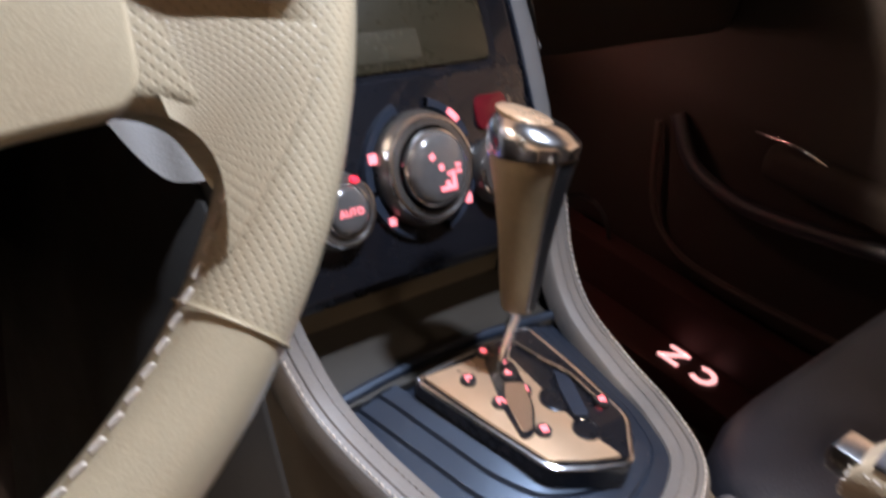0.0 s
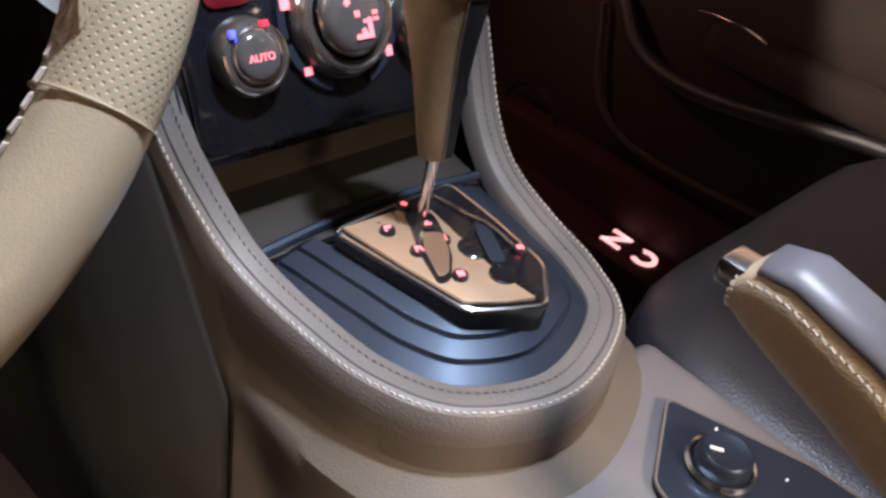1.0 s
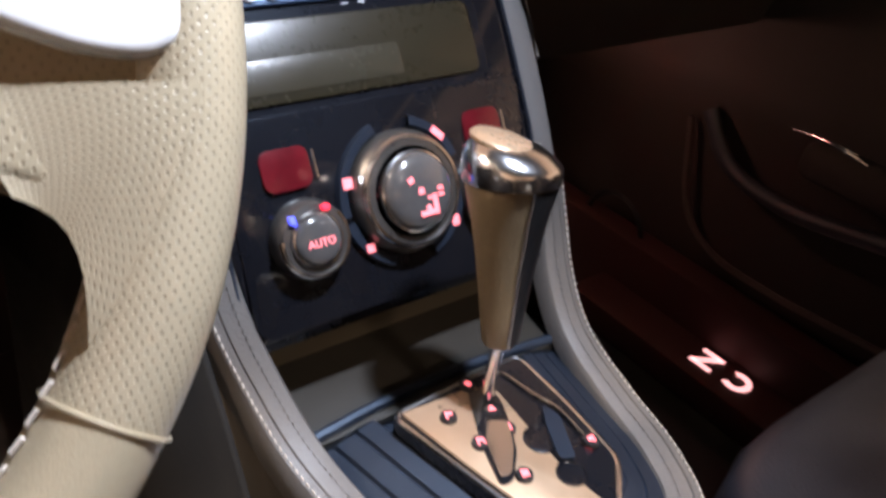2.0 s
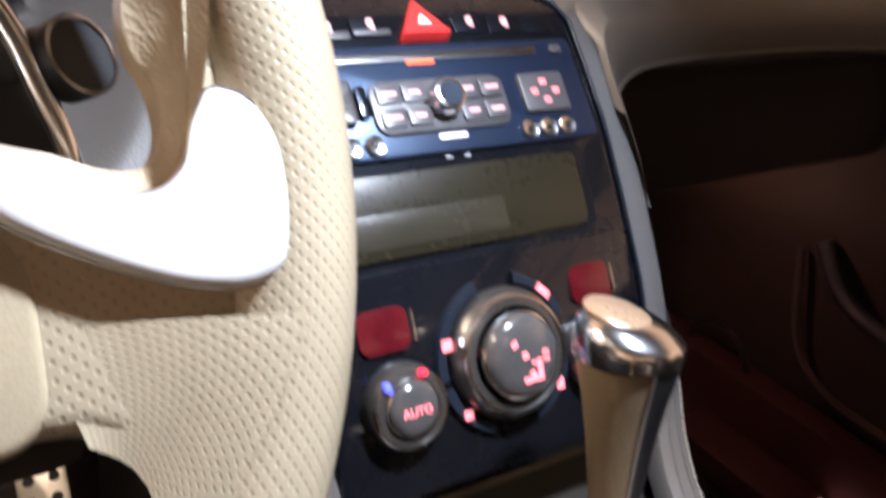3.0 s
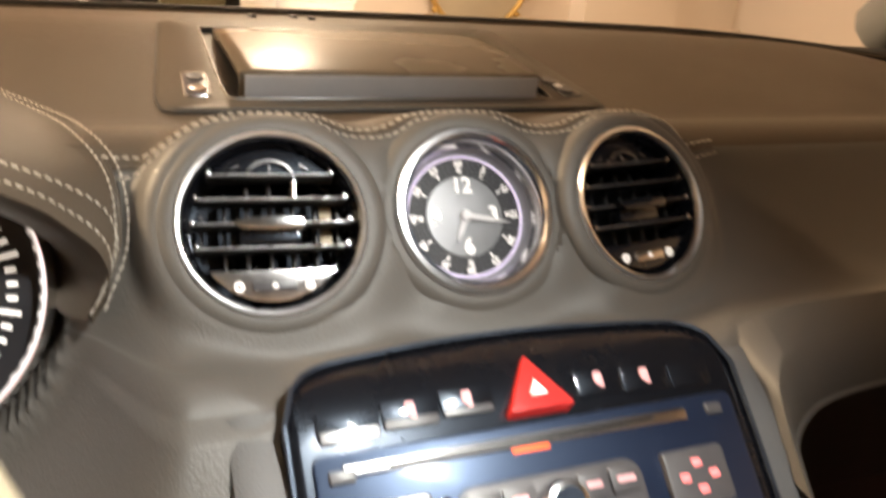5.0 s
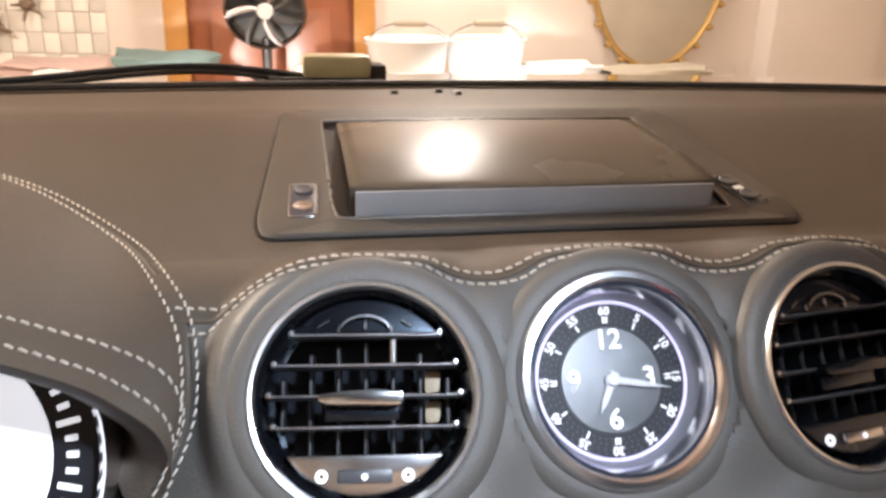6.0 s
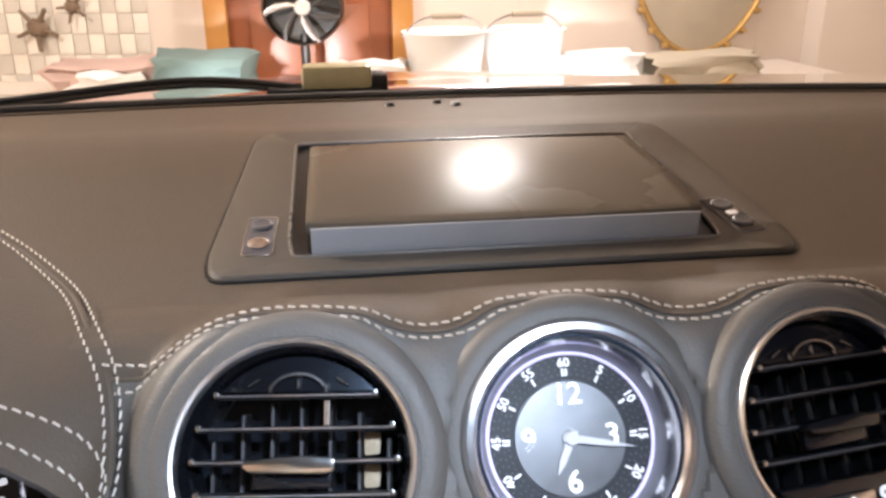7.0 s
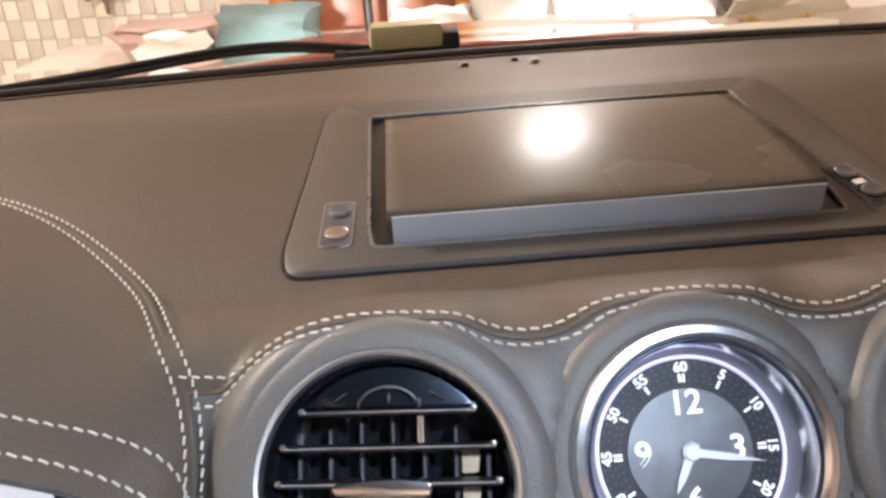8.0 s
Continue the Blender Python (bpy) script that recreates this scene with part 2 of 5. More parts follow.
def glide(points, n=6):
    """A smooth line through the points."""
    P = [Vector(p) for p in points]
    P = [2 * P[0] - P[1]] + P + [2 * P[-1] - P[-2]]
    out = []
    for i in range(1, len(P) - 2):
        for k in range(n):
            t = k / n
            a, b, c, d = P[i - 1], P[i], P[i + 1], P[i + 2]
            out.append(0.5 * (2 * b + (c - a) * t + (2 * a - 5 * b + 4 * c - d) * t * t + (3 * b - a - 3 * c + d) * t**3))
    return out + [P[-2]]


def tube(points, radius, n=8, caps=True, squash=1.0):
    """A round bar along points; radius may be a list."""
    P = [Vector(p) for p in points]
    R = radius if isinstance(radius, (list, tuple)) else [radius] * len(P)
    rows = []
    up = Vector((0.02, 0.03, 1))
    for i, p in enumerate(P):
        t = (P[min(i + 1, len(P) - 1)] - P[max(i - 1, 0)]).normalized()
        s = t.cross(up)
        if s.length < 0.1:
            s = t.cross(Vector((1, 0, 0)))
        s.normalize()
        u = s.cross(t).normalized()
        rows.append([p + R[i] * (math.cos(a) * s + squash * math.sin(a) * u) for a in (2 * math.pi * k / n for k in range(n))])
    bm = sheet(rows, closed=True)
    if caps:
        bm.verts.ensure_lookup_table()
        bm.faces.new(bm.verts[:n])
        bm.faces.new(bm.verts[-n:])
    return bm


def join(bms):
    out = bmesh.new()
    for b in bms:
        me = bpy.data.meshes.new("scratch")
        b.to_mesh(me)
        b.free()
        out.from_mesh(me)
        bpy.data.meshes.remove(me)
    return out


def stitches(line, normals, pitch=0.0042, length=0.0028, r=0.00034):
    """Short thread stitches laid along a line, each proud of the leather."""
    P = [Vector(p) for p in line]
    bm = bmesh.new()
    left, i, d = 0.0, 0, 0.0
    for i in range(len(P) - 1):
        a, b = P[i], P[i + 1]
        seg = (b - a).length
        t = (b - a).normalized()
        nrm = Vector(normals[i]).normalized()
        s = t.cross(nrm).normalized()
        while d < seg:
            c = a + t * d + nrm * r * 0.6
            h, w = length / 2, r
            tilt = 0.18 * s
            q = [c - h * (t + tilt) - w * s, c - h * (t + tilt) + w * s, c + h * (t + tilt) + w * s, c + h * (t + tilt) - w * s]
            lo = [bm.verts.new(v - nrm * r) for v in q]
            hi = [bm.verts.new(v + nrm * r * 0.8 + (c - v) * 0.25) for v in q]
            bm.faces.new(hi)
            for k in range(4):
                bm.faces.new((lo[k], lo[(k + 1) % 4], hi[(k + 1) % 4], hi[k]))
            d += pitch
        d -= seg
    return bm


def words(body, size, m, depth=0.0003, align="CENTER"):
    """Raised lettering as a mesh."""
    cu = bpy.data.curves.new("lettering", "FONT")
    cu.offset = size * 0.010
    cu.body, cu.size, cu.extrude, cu.align_x, cu.align_y = body, size, depth, align, "CENTER"
    ob = bpy.data.objects.new("lettering", cu)
    me = bpy.data.meshes.new_from_object(ob)
    bm = bmesh.new()
    bm.from_mesh(me)
    bm.transform(m)
    bpy.data.objects.remove(ob)
    bpy.data.meshes.remove(me)
    return bm


def frame_of(origin, normal, up=(0, 0, 1)):
    """A frame whose z is the normal and whose y points up the slope."""
    z = Vector(normal).normalized()
    x = Vector(up).cross(z).normalized()
    y = z.cross(x)
    return Matrix.Translation(origin) @ Matrix((x, y, z)).transposed().to_4x4()


def along(line, z):
    """The y of a y, z polyline at a height, and its outward normal."""
    for (y0, z0), (y1, z1) in zip(line, line[1:]):
        if min(z0, z1) <= z <= max(z0, z1):
            t = (z - z0) / (z1 - z0)
            d = Vector((0, y1 - y0, z1 - z0)).normalized()
            return y0 + t * (y1 - y0), Vector((0, d.z, -d.y)) if d.z < 0 else Vector((0, -d.z, d.y))
    return line[-1][0], Vector((0, -0.8, 0.6))


# ---- the room beyond the windscreen ----
GROUND = -0.10


def slab(name, sx, sy, sz, at, material, label, category, edge=0.004):
    ob = part(name, box(sx, sy, sz, at, edge), material)
    return tagged(ob, label, category, kind="structure")


slab("floor", 7.0, 9.0, 0.1, (0, -0.3, GROUND - 0.05), FLOORMAT, "pale beige tiled garage floor", "floor")
slab("ceiling", 7.0, 9.0, 0.1, (0, -0.3, 2.60), WALLPAINT, "plain cream painted ceiling", "ceiling")
slab("wall_north", 7.0, 0.1, 2.65, (0, 3.75, 1.225), WALLPAINT, "cream painted wall behind the car bonnet", "wall")
slab("wall_south", 7.0, 0.1, 2.65, (0, -4.65, 1.225), WALLPAINT, "plain cream painted wall", "wall")
slab("wall_east", 0.1, 8.3, 2.65, (3.45, -0.45, 1.225), WALLPAINT, "plain cream painted side wall", "wall")
slab("wall_west", 0.1, 8.3, 2.65, (-3.45, -0.45, 1.225), WALLPAINT, "plain cream painted side wall", "wall")
slab("wall_pier", 0.60, 0.16, 2.65, (2.55, 3.62, 1.225), WALLPAINT, "pale pinkish wall pier jutting into the room", "wall")


def ceiling_lamp(x, y):
    t = thing("ceiling_lamp", "round white glass ceiling lamp, switched on, assumed out of view", "lamp", pose(x, y, 2.55))
    part("base", lathe([(0, 0), (0.22, 0), (0.22, -0.03), (0.19, -0.04), (0, -0.04)], 32), WALLPAINT, t)
    part("diffuser", lathe([(0.19, -0.04), (0.18, -0.06), (0.10, -0.078), (0, -0.08)], 32), WGLOW, t, "lit opal glass diffuser")


ceiling_lamp(0.55, 3.05)
# Unseen fittings added to go with the side and rear fill lights.
ceiling_lamp(-2.0, 0.9)
ceiling_lamp(0.0, -3.2)

# wall tiles on the north wall, beside the doorway
tile_field = thing("wall_tiles", "cream glazed wall tiles with grey diamonds in rows", "wall tiles", kind="structure")
tile_mesh = []
for tint in (TILEMAT, TILEGREY):
    bm = prism(rounded(0.064, 0.095, 0.004, 2), 0, 0.008, 0.0015)
    bm.transform(pose(0, 0, 0, 90, 0, 0))
    src = part("tile", bm, tint, tile_field)
    tile_mesh.append(src)
for i in range(18):
    for j in range(16):
        src = tile_mesh[(i + j) % 2]
        ob = new("tile", src.data)
        ob.parent = tile_field
        ob.location = (-2.09 + 0.0675 * i, 3.699, 0.05 + 0.0985 * j)
for ob in tile_mesh:
    bpy.data.objects.remove(ob)

door_1 = thing("door_1", "brown wooden door half open in an orange wooden frame", "door", pose(-0.187, 3.69, GROUND), kind="structure")
for x in (-0.42, 0.42):
    part("door_frame", box(0.10, 0.09, 2.1, (x, -0.02, 1.05), 0.008), DOORFRAME, door_1)
part("lintel", box(0.94, 0.09, 0.10, (0, -0.02, 2.15), 0.008), DOORFRAME, door_1)
leaf = part("door_leaf", box(0.74, 0.04, 2.08, (0, 0.0, 1.04), 0.006), DOORWOOD, door_1, "reddish brown panelled door leaf")
for x in (-0.16, 0.16):
    part("panel", box(0.22, 0.015, 0.75, (x, -0.026, 0.55), 0.01), DOORWOOD, leaf)
    part("panel", box(0.22, 0.015, 0.75, (x, -0.026, 1.5), 0.01), DOORWOOD, leaf)

fan = thing("standing_fan", "black round fan with curved blades on a stand", "fan", pose(-0.205, 3.32, GROUND))
part("foot", lathe([(0, 0.0), (0.20, 0.0), (0.20, 0.015), (0.04, 0.05), (0, 0.05)], 28), FANBLACK, fan)
part("pole", tube([(0, 0, 0.04), (0, 0, 0.82)], 0.02, 10), FANBLACK, fan)
part("guard", lathe([(0.155, 0.05), (0.170, 0.0), (0.155, -0.07), (0.05, -0.09), (0, -0.09)], 32, pose(0, -0.02, 0.94, 90, 0, 0)), FANBLACK, fan)
part("hub_cap", lathe([(0, 0.085), (0.03, 0.08), (0.035, 0.05)], 20, pose(0, -0.02, 0.94, 90, 0, 0)), BAG, fan, "white hub cap")
for k in range(7):
    a = 2 * math.pi * k / 7
    pts = [(r * math.cos(a + 4 * r), r * math.sin(a + 4 * r), 0.06) for r in (0.03, 0.06, 0.10, 0.135, 0.160)]
    bm = tube(pts, [0.006, 0.012, 0.014, 0.012, 0.006], 6, squash=0.3)
    bm.transform(pose(0, -0.02, 0.94, 90, 0, 0))
    part("blade", bm, SATCHROME if k % 2 else FANBLACK, fan)

drum = thing("wall_drum", "large oval wall hanging with grey skin and studded brass rim", "wall hanging", pose(1.67, 3.68, 1.06))
oval = [(0.355 * math.cos(a) * (1 + 0.10 * math.sin(a)), 0.54 * math.sin(a)) for a in (2 * math.pi * k / 48 for k in range(48))]
part("skin", prism(oval, 0.0, 0.035, 0.01, pose(0, 0, 0, 90, 0, 0)), CANVAS, drum, "stretched grey-beige skin")
part("rim", tube([(x, -0.035, y) for x, y in oval + oval[:1]], 0.016, 8, caps=False), STUD, drum)
for k in range(26):
    a = 2 * math.pi * (k + 0.4) / 26
    part("stud", lathe([(0, 0.05), (0.012, 0.046), (0.019, 0.02), (0.012, 0)], 10, pose(0.377 * math.cos(a) * (1 + 0.1 * math.sin(a)), -0.02, 0.56 * math.sin(a), 90, 0, 0)), STUD, drum)


def lumpy(sx, sy, sz, seed, amount=0.25, cuts=3):
    """A sagging soft heap."""
    bm = bmesh.new()
    bmesh.ops.create_cube(bm, size=1)
    bmesh.ops.subdivide_edges(bm, edges=bm.edges[:], cuts=cuts, use_grid_fill=True)
    for v in bm.verts:
        d = noise.noise_vector(v.co * 2.3 + Vector((seed, 0, 0)))
        v.co += amount * d * Vector((1, 1, 0.8 if v.co.z > -0.4 else 0.0))
    bevel(bm, 0.05, 2, 60)
    bm.transform(Matrix.Diagonal((sx, sy, sz, 1)))
    return bm


bench = thing("work_bench", "long low cream bench standing along the wall", "bench", pose(0.35, 3.25, GROUND))
part("top", box(3.6, 0.55, 0.05, (-0.1, 0, 0.56), 0.008), WALLPAINT, bench)
for x in (-1.7, -0.6, 0.55, 1.5):
    part("leg", box(0.06, 0.5, 0.54, (x, 0, 0.27), 0.006), WALLPAINT, bench)
TOP = GROUND + 0.585


def heap(name, label, category, x, y, sx, sy, sz, seed, material, amount=0.25):
    t = part(name, lumpy(sx, sy, sz, seed, amount), material)
    t.location = (x, y, TOP + sz / 2 - 0.01)
    return tagged(t, label, category)


heap("folded_cloth", "teal folded cloth heaped on the bench", "cloth", -0.58, 3.10, 0.36, 0.3, 0.20, 3, TEAL)
heap("folded_cloth", "dusty pink cloth heaped on the bench", "cloth", -0.96, 3.16, 0.40, 0.3, 0.16, 7, PINKCLOTH)
heap("bag", "crumpled white plastic bag on the bench", "bag", -0.92, 2.99, 0.24, 0.2, 0.14, 11, BAG)
# White heap added in place of bright glare on the bench top.
heap("bag", "crumpled white plastic bag on the bench", "bag", 0.05, 3.05, 0.3, 0.2, 0.15, 12, BAG)


def tote(x, seed):
    t = thing("white_bucket", "white plastic bucket with a grey handle on the bench", "bucket", pose(x, 3.08, TOP), group="buckets on the bench")
    part("body", lathe([(0, 0), (0.13, 0), (0.165, 0.25), (0.175, 0.26), (0.165, 0.262), (0.15, 0.25), (0.12, 0.01), (0, 0.01)], 28), BAG, t)
    part("handle", tube(glide([(-0.17, 0, 0.24), (-0.1, -0.05, 0.31), (0.0, -0.07, 0.33), (0.1, -0.05, 0.31), (0.17, 0, 0.24)]), 0.006, 6), SATCHROME, t)
    part("grip", tube([(-0.06, -0.068, 0.328), (0.06, -0.068, 0.328)], 0.014, 8), CANVAS, t)


tote(0.355, 1)
tote(0.674, 2)
heap("bag", "crumpled white plastic bag on the bench", "bag", 0.98, 3.02, 0.30, 0.25, 0.16, 15, BAG)
heap("bag", "crumpled pale paper bag on the bench", "bag", 1.38, 3.0, 0.42, 0.25, 0.14, 19, CANVAS)

for x, z, s in ((-1.38, 0.72, 1.0), (-1.22, 0.82, 0.7)):
    t = thing("wall_ornament", "small brown carved ornament fixed to the tiles", "ornament", pose(x, 3.66, z))
    part("body", lathe([(0, 0.03), (0.03 * s, 0.025), (0.05 * s, 0.0)], 7, pose(0, 0, 0, 90, 0, 0)), BROWNMETAL, t)
    for k in range(5):
        a = 2 * math.pi * k / 5 + s
        part("arm", tube([(0, 0, 0), (0.09 * s * math.cos(a), -0.02, 0.11 * s * math.sin(a))], [0.016 * s, 0.008 * s], 6), BROWNMETAL, t)

# ---- the car's shell round the cabin ----
shell = thing("car_shell", "dark car cabin shell with roof, pillars and doors", "car", kind="structure")
part("firewall", box(1.5, 0.04, 0.86, (0, 0.52, 0.50), 0.01), DARK, shell)
part("floor_pan", box(1.5, 1.9, 0.04, (0, -0.43, 0.12), 0.01), CARPET, shell, "dark brown carpet")
part("rear_wall", box(1.5, 0.04, 1.0, (0, -1.38, 0.62), 0.01), DARK, shell)
roof = [[(x, y, 1.335 - 0.05 * (x / 0.7) ** 2 - 0.16 * max(0, (y + 0.25) / 0.5) ** 2) for x in np.linspace(-0.62, 0.62, 13)] for y in np.linspace(-1.4, 0.02, 14)]
thick(part("roof", sheet(roof), HEADLINER, shell, "grey cloth headliner"), 0.03)
for s in (-1, 1):
    part("windscreen_pillar", tube(glide([(0.60 * s, 0.0, 1.26), (0.68 * s, 0.22, 1.13), (0.72 * s, 0.42, 0.98)]), 0.035, 10), HEADLINER, shell)
glass_rows = [[(x, 0.02 + 0.56 * t - 0.10 * (x / 0.7) ** 2 * 1.2, 1.265 - 0.295 * t - 0.05 * (x / 0.7) ** 2 * (1 - t)) for x in np.linspace(-0.70, 0.70, 15)] for t in np.linspace(0, 1, 7)]
screen = part("windscreen", sheet(glass_rows), GLASS, shell, "clear windscreen glass")
screen.visible_shadow = False

# bonnet cowl outside the glass
cowl = thing("cowl", "black plastic windscreen cowl below the glass", "car cowl", kind="structure")
rows = [[(x, y + 0.0 - 0.16 * (x / 0.75) ** 2, z) for x in np.linspace(-0.75, 0.75, 21)] for y, z in ((0.455, 0.935), (0.47, 0.962), (0.50, 0.964), (0.60, 0.955))]
thick(part("panel", sheet(rows), RUBBER, cowl), 0.01)
rows = [[(x, y - 0.14 * (x / 0.75) ** 2, z - 0.06 * (x / 0.75) ** 2) for x in np.linspace(-0.85, 0.85, 21)] for y, z in ((0.60, 0.955), (0.75, 0.945), (1.0, 0.91), (1.25, 0.84), (1.4, 0.70), (1.43, 0.3))]
bonnet = tagged(thick(part("bonnet", sheet(rows), BODY), 0.01), "glossy dark red car bonnet", "car bonnet")
for s in (-1, 1):
    hl = thing("headlamp", "clear headlamp at the car's front, switched on", "headlamp", frame_of((0.58 * s, 1.47, 0.52), (0, 1, 0)), group="headlamps")
    part("bowl", lathe([(0.10, 0.0), (0.095, -0.03), (0.05, -0.07), (0.0, -0.08)], 28), CHROME, hl)
    part("bulb", lathe([(0.0, -0.02), (0.02, -0.03), (0.02, -0.07)], 16), WGLOW, hl, "lit bulb")
cover = thing("sensor_box", "olive plastic box with a black clip on the cowl", "plastic box", pose(-0.085, 0.505, 0.964))
part("body", box(0.060, 0.035, 0.020, (0.010, -0.004, 0.020), 0.005), OLIVE, cover)
part("clip", prism([(-0.05, -0.016), (-0.02, -0.02), (0.05, -0.02), (0.05, 0.02), (-0.05, 0.02)], 0, 0.011, 0.003), RUBBER, cover)
part("end_cap", box(0.016, 0.037, 0.020, (0.046, 0, 0.012), 0.004), RUBBER, cover)


def wiper(points, label):
    t = thing("wiper", label, "wiper", pose(*points[0]))
    line = glide([Vector(p) - Vector(points[0]) for p in points])
    part("arm", tube(line, 0.0028, 8), RUBBER, t)
    part("blade", tube([p + Vector((0, 0.012, -0.006)) for p in line], 0.0025, 6), BLACK, t)


wiper([(-0.10, 0.50, 0.975), (-0.20, 0.495, 0.984), (-0.33, 0.47, 0.975), (-0.50, 0.44, 0.962)], "black wiper arm lying along the windscreen base")
wiper([(0.22, 0.52, 0.958), (0.10, 0.52, 0.962), (0.0, 0.52, 0.962)], "black wiper arm lying along the windscreen base")
for x, y in ((-0.036, 0.398), (0.001, 0.406), (0.014, 0.392)):
    ob = part("dash_sensor", lathe([(0, 0.0035), (0.0030, 0.0028), (0.0045, 0)], 12, pose(x, y, 0.9712)), BLACK)
    tagged(ob, "tiny black sensor dome on the dashboard's back edge", "sensor")

# ---- the dashboard ----
dash = thing("dashboard", "grey-brown leather covered dashboard with pale stitching", "dashboard", kind="structure")
FACE = [(0.080, 0.942), (0.064, 0.9435), (0.050, 0.9415), (0.039, 0.934), (0.026, 0.917), (0.009, 0.895), (-0.008, 0.877), (-0.025, 0.867), (-0.041, 0.865), (-0.053, 0.856), (-0.059, 0.842), (-0.054, 0.824), (-0.035, 0.812), (0.02, 0.806), (0.10, 0.80)]
PODS = ((-0.0938, 0.0047, 0.9138, -6.3), (0.0020, 0.0052, 0.9140, 0), (0.0955, 0.0048, 0.9134, 8.4))


def back_y(x):
    return 0.45 - 0.16 * (x / 0.75) ** 2


def top_z(x, y):
    """The height of the dash's upper side."""
    z = 0.941 + 0.21 * (y - 0.075) if y < 0.22 else 0.9714 + 0.007 * math.sin(min(1, (y - 0.22) / 0.10) * math.pi) * 0.8 + (y - 0.22) * 0.0
    return z - 0.03 * max(0, (abs(x) - 0.35) / 0.4) ** 2


def ease(t):
    t = min(1.0, max(0.0, t))
    return t * t * (3 - 2 * t)


def pod_frame(x, y, z, yaw):
    return frame_of((x, y, z), (math.sin(radians(yaw)) * 0.87, -0.87 * math.cos(radians(yaw)), 0.493))


POD_FRAMES = [pod_frame(*p) for p in PODS]


def face_point(x, y, z, tail=0.0):
    """A point of the dash's face, drawn back behind the vents and under the instrument hood."""
    # on the driver's side the face runs on down instead of folding under
    side = ease((-0.088 - x) / 0.022)
    if tail > 0 and side > 0:
        deep, flush = -0.053 - 0.045 * tail ** 1.2, -0.060 - 0.82 * 0.13 * tail
        y += (flush + (deep - flush) * ease((-0.128 - x) / 0.10) - y) * side
        z += (0.856 - 0.13 * tail * (1 - 0.65 * ease((-0.14 - x) / 0.07)) - z) * side
    p = Vector((x, y + 0.10 * max(0, abs(x) - 0.25) ** 2, z - 0.03 * max(0, (abs(x) - 0.35) / 0.4) ** 2))
    for gx in (-0.252, -0.440):
        if y < 0.05:
            away = math.hypot(x - gx, z - 0.888)
            p.y += (0.026 + (z - 0.888) * 0.316 - p.y) * (1 - ease((away - 0.074) / 0.046))
            p.y += 0.06 * ease((0.0755 - away) / 0.004)
    total, shift, sink = 0.0, Vector((0, 0, 0)), None
    for m in POD_FRAMES:
        q = m.inverted() @ p
        r = math.hypot(q.x, q.y)
        outer_side = (m.translation.x < -0.05 and q.x < 0) or (m.translation.x > 0.05 and q.x > 0)
        reach = r + (max(0.0, r - 0.050) * 1.8 * abs(q.x) / max(r, 1e-6) if outer_side else 0.0)
        if q.z > -0.062 and reach < 0.086:
            swell = (1 - ease((reach - 0.050) / 0.036)) * ease((q.z + 0.062) / 0.045)
            total += swell
            shift += m.to_3x3() @ Vector((0, 0, 0.0004 - q.z)) * swell * swell
        if r < 0.0435 and q.z > -0.036:
            sink = (m, q, r)
    if total > 0:
        p = p + shift / max(total, 1e-6)
    if sink:
        # the skin falls away inside each rim
        m, q, r = sink
        q.z = 0.0004 - 0.0364 * ease((0.0435 - r) / 0.005)
        p = m @ q
    return p


xs = [-0.74 + 0.014 * i for i in range(30)] + [-0.32 + 0.004 * i for i in range(35)] + [-0.18 + 0.0024 * i for i in range(150)] + [0.18 + 0.014 * i for i in range(41)]
rows = []
for k in range(16):
    t = k / 15
    y = [0.080 + t * t ** 0.3 * (back_y(x) - 0.080) for x in xs]
    rows.append([face_point(x, yy, top_z(x, yy)) for x, yy in zip(xs, y)])
face = glide([Vector((0, y, z)) for y, z in FACE], 9)
last = len(face) - 1
fold = last * 9 // 14
skin = [[face_point(x, p.y, p.z, max(0.0, (i - fold) / (last - fold))) for x in xs] for i, p in enumerate(face)]
pad = part("top_pad", sheet([[(x, back_y(x) + 0.01, 0.955) for x in xs], *rows[::-1][:-1], *skin]), LEATHER, dash, "grey-brown grained leather pad")
low = glide([(0.129, -0.140, 0.760), (0.131, -0.113, 0.790), (0.141, -0.086, 0.806), (0.160, -0.068, 0.815), (0.19, -0.0605, 0.822), (0.26, -0.0595, 0.826), (0.40, -0.0575, 0.825), (0.60, -0.046, 0.812)], 6)
high = glide([(0.117, -0.118, 0.812), (0.119, -0.098, 0.832), (0.126, -0.078, 0.850), (0.15, -0.061, 0.858), (0.19, -0.0555, 0.860), (0.26, -0.0545, 0.861), (0.40, -0.0525, 0.860), (0.60, -0.041, 0.848)], 6)
web = [[a.lerp(b, t) + Vector((0, -0.0025 * math.sin(math.pi * t), 0.002 * math.sin(math.pi * t))) for a, b in zip(low, high)] for t in (0, 0.15, 0.35, 0.6, 0.85, 1)]
web = [[p + Vector((0, 0.012, 0.002)) for p in low]] + web + [[Vector((p.x, max(-0.046, p.y + 0.006), p.z + 0.012)) for p in high]]
part("flare", sheet(web), FASCIA, dash, "grey flare running into the centre stack")
part("flare_bead", tube([p + Vector((0, -0.0004, 0.0002)) for p in low], 0.0013, 6), TRIM, dash, "pale piping along the lower edge")
part("glove_box_recess", box(0.55, 0.25, 0.15, (0.44, 0.16, 0.735), 0.03), DARK, dash)
part("knee_panel", box(0.50, 0.25, 0.30, (-0.42, 0.20, 0.64), 0.03), DARK, dash)

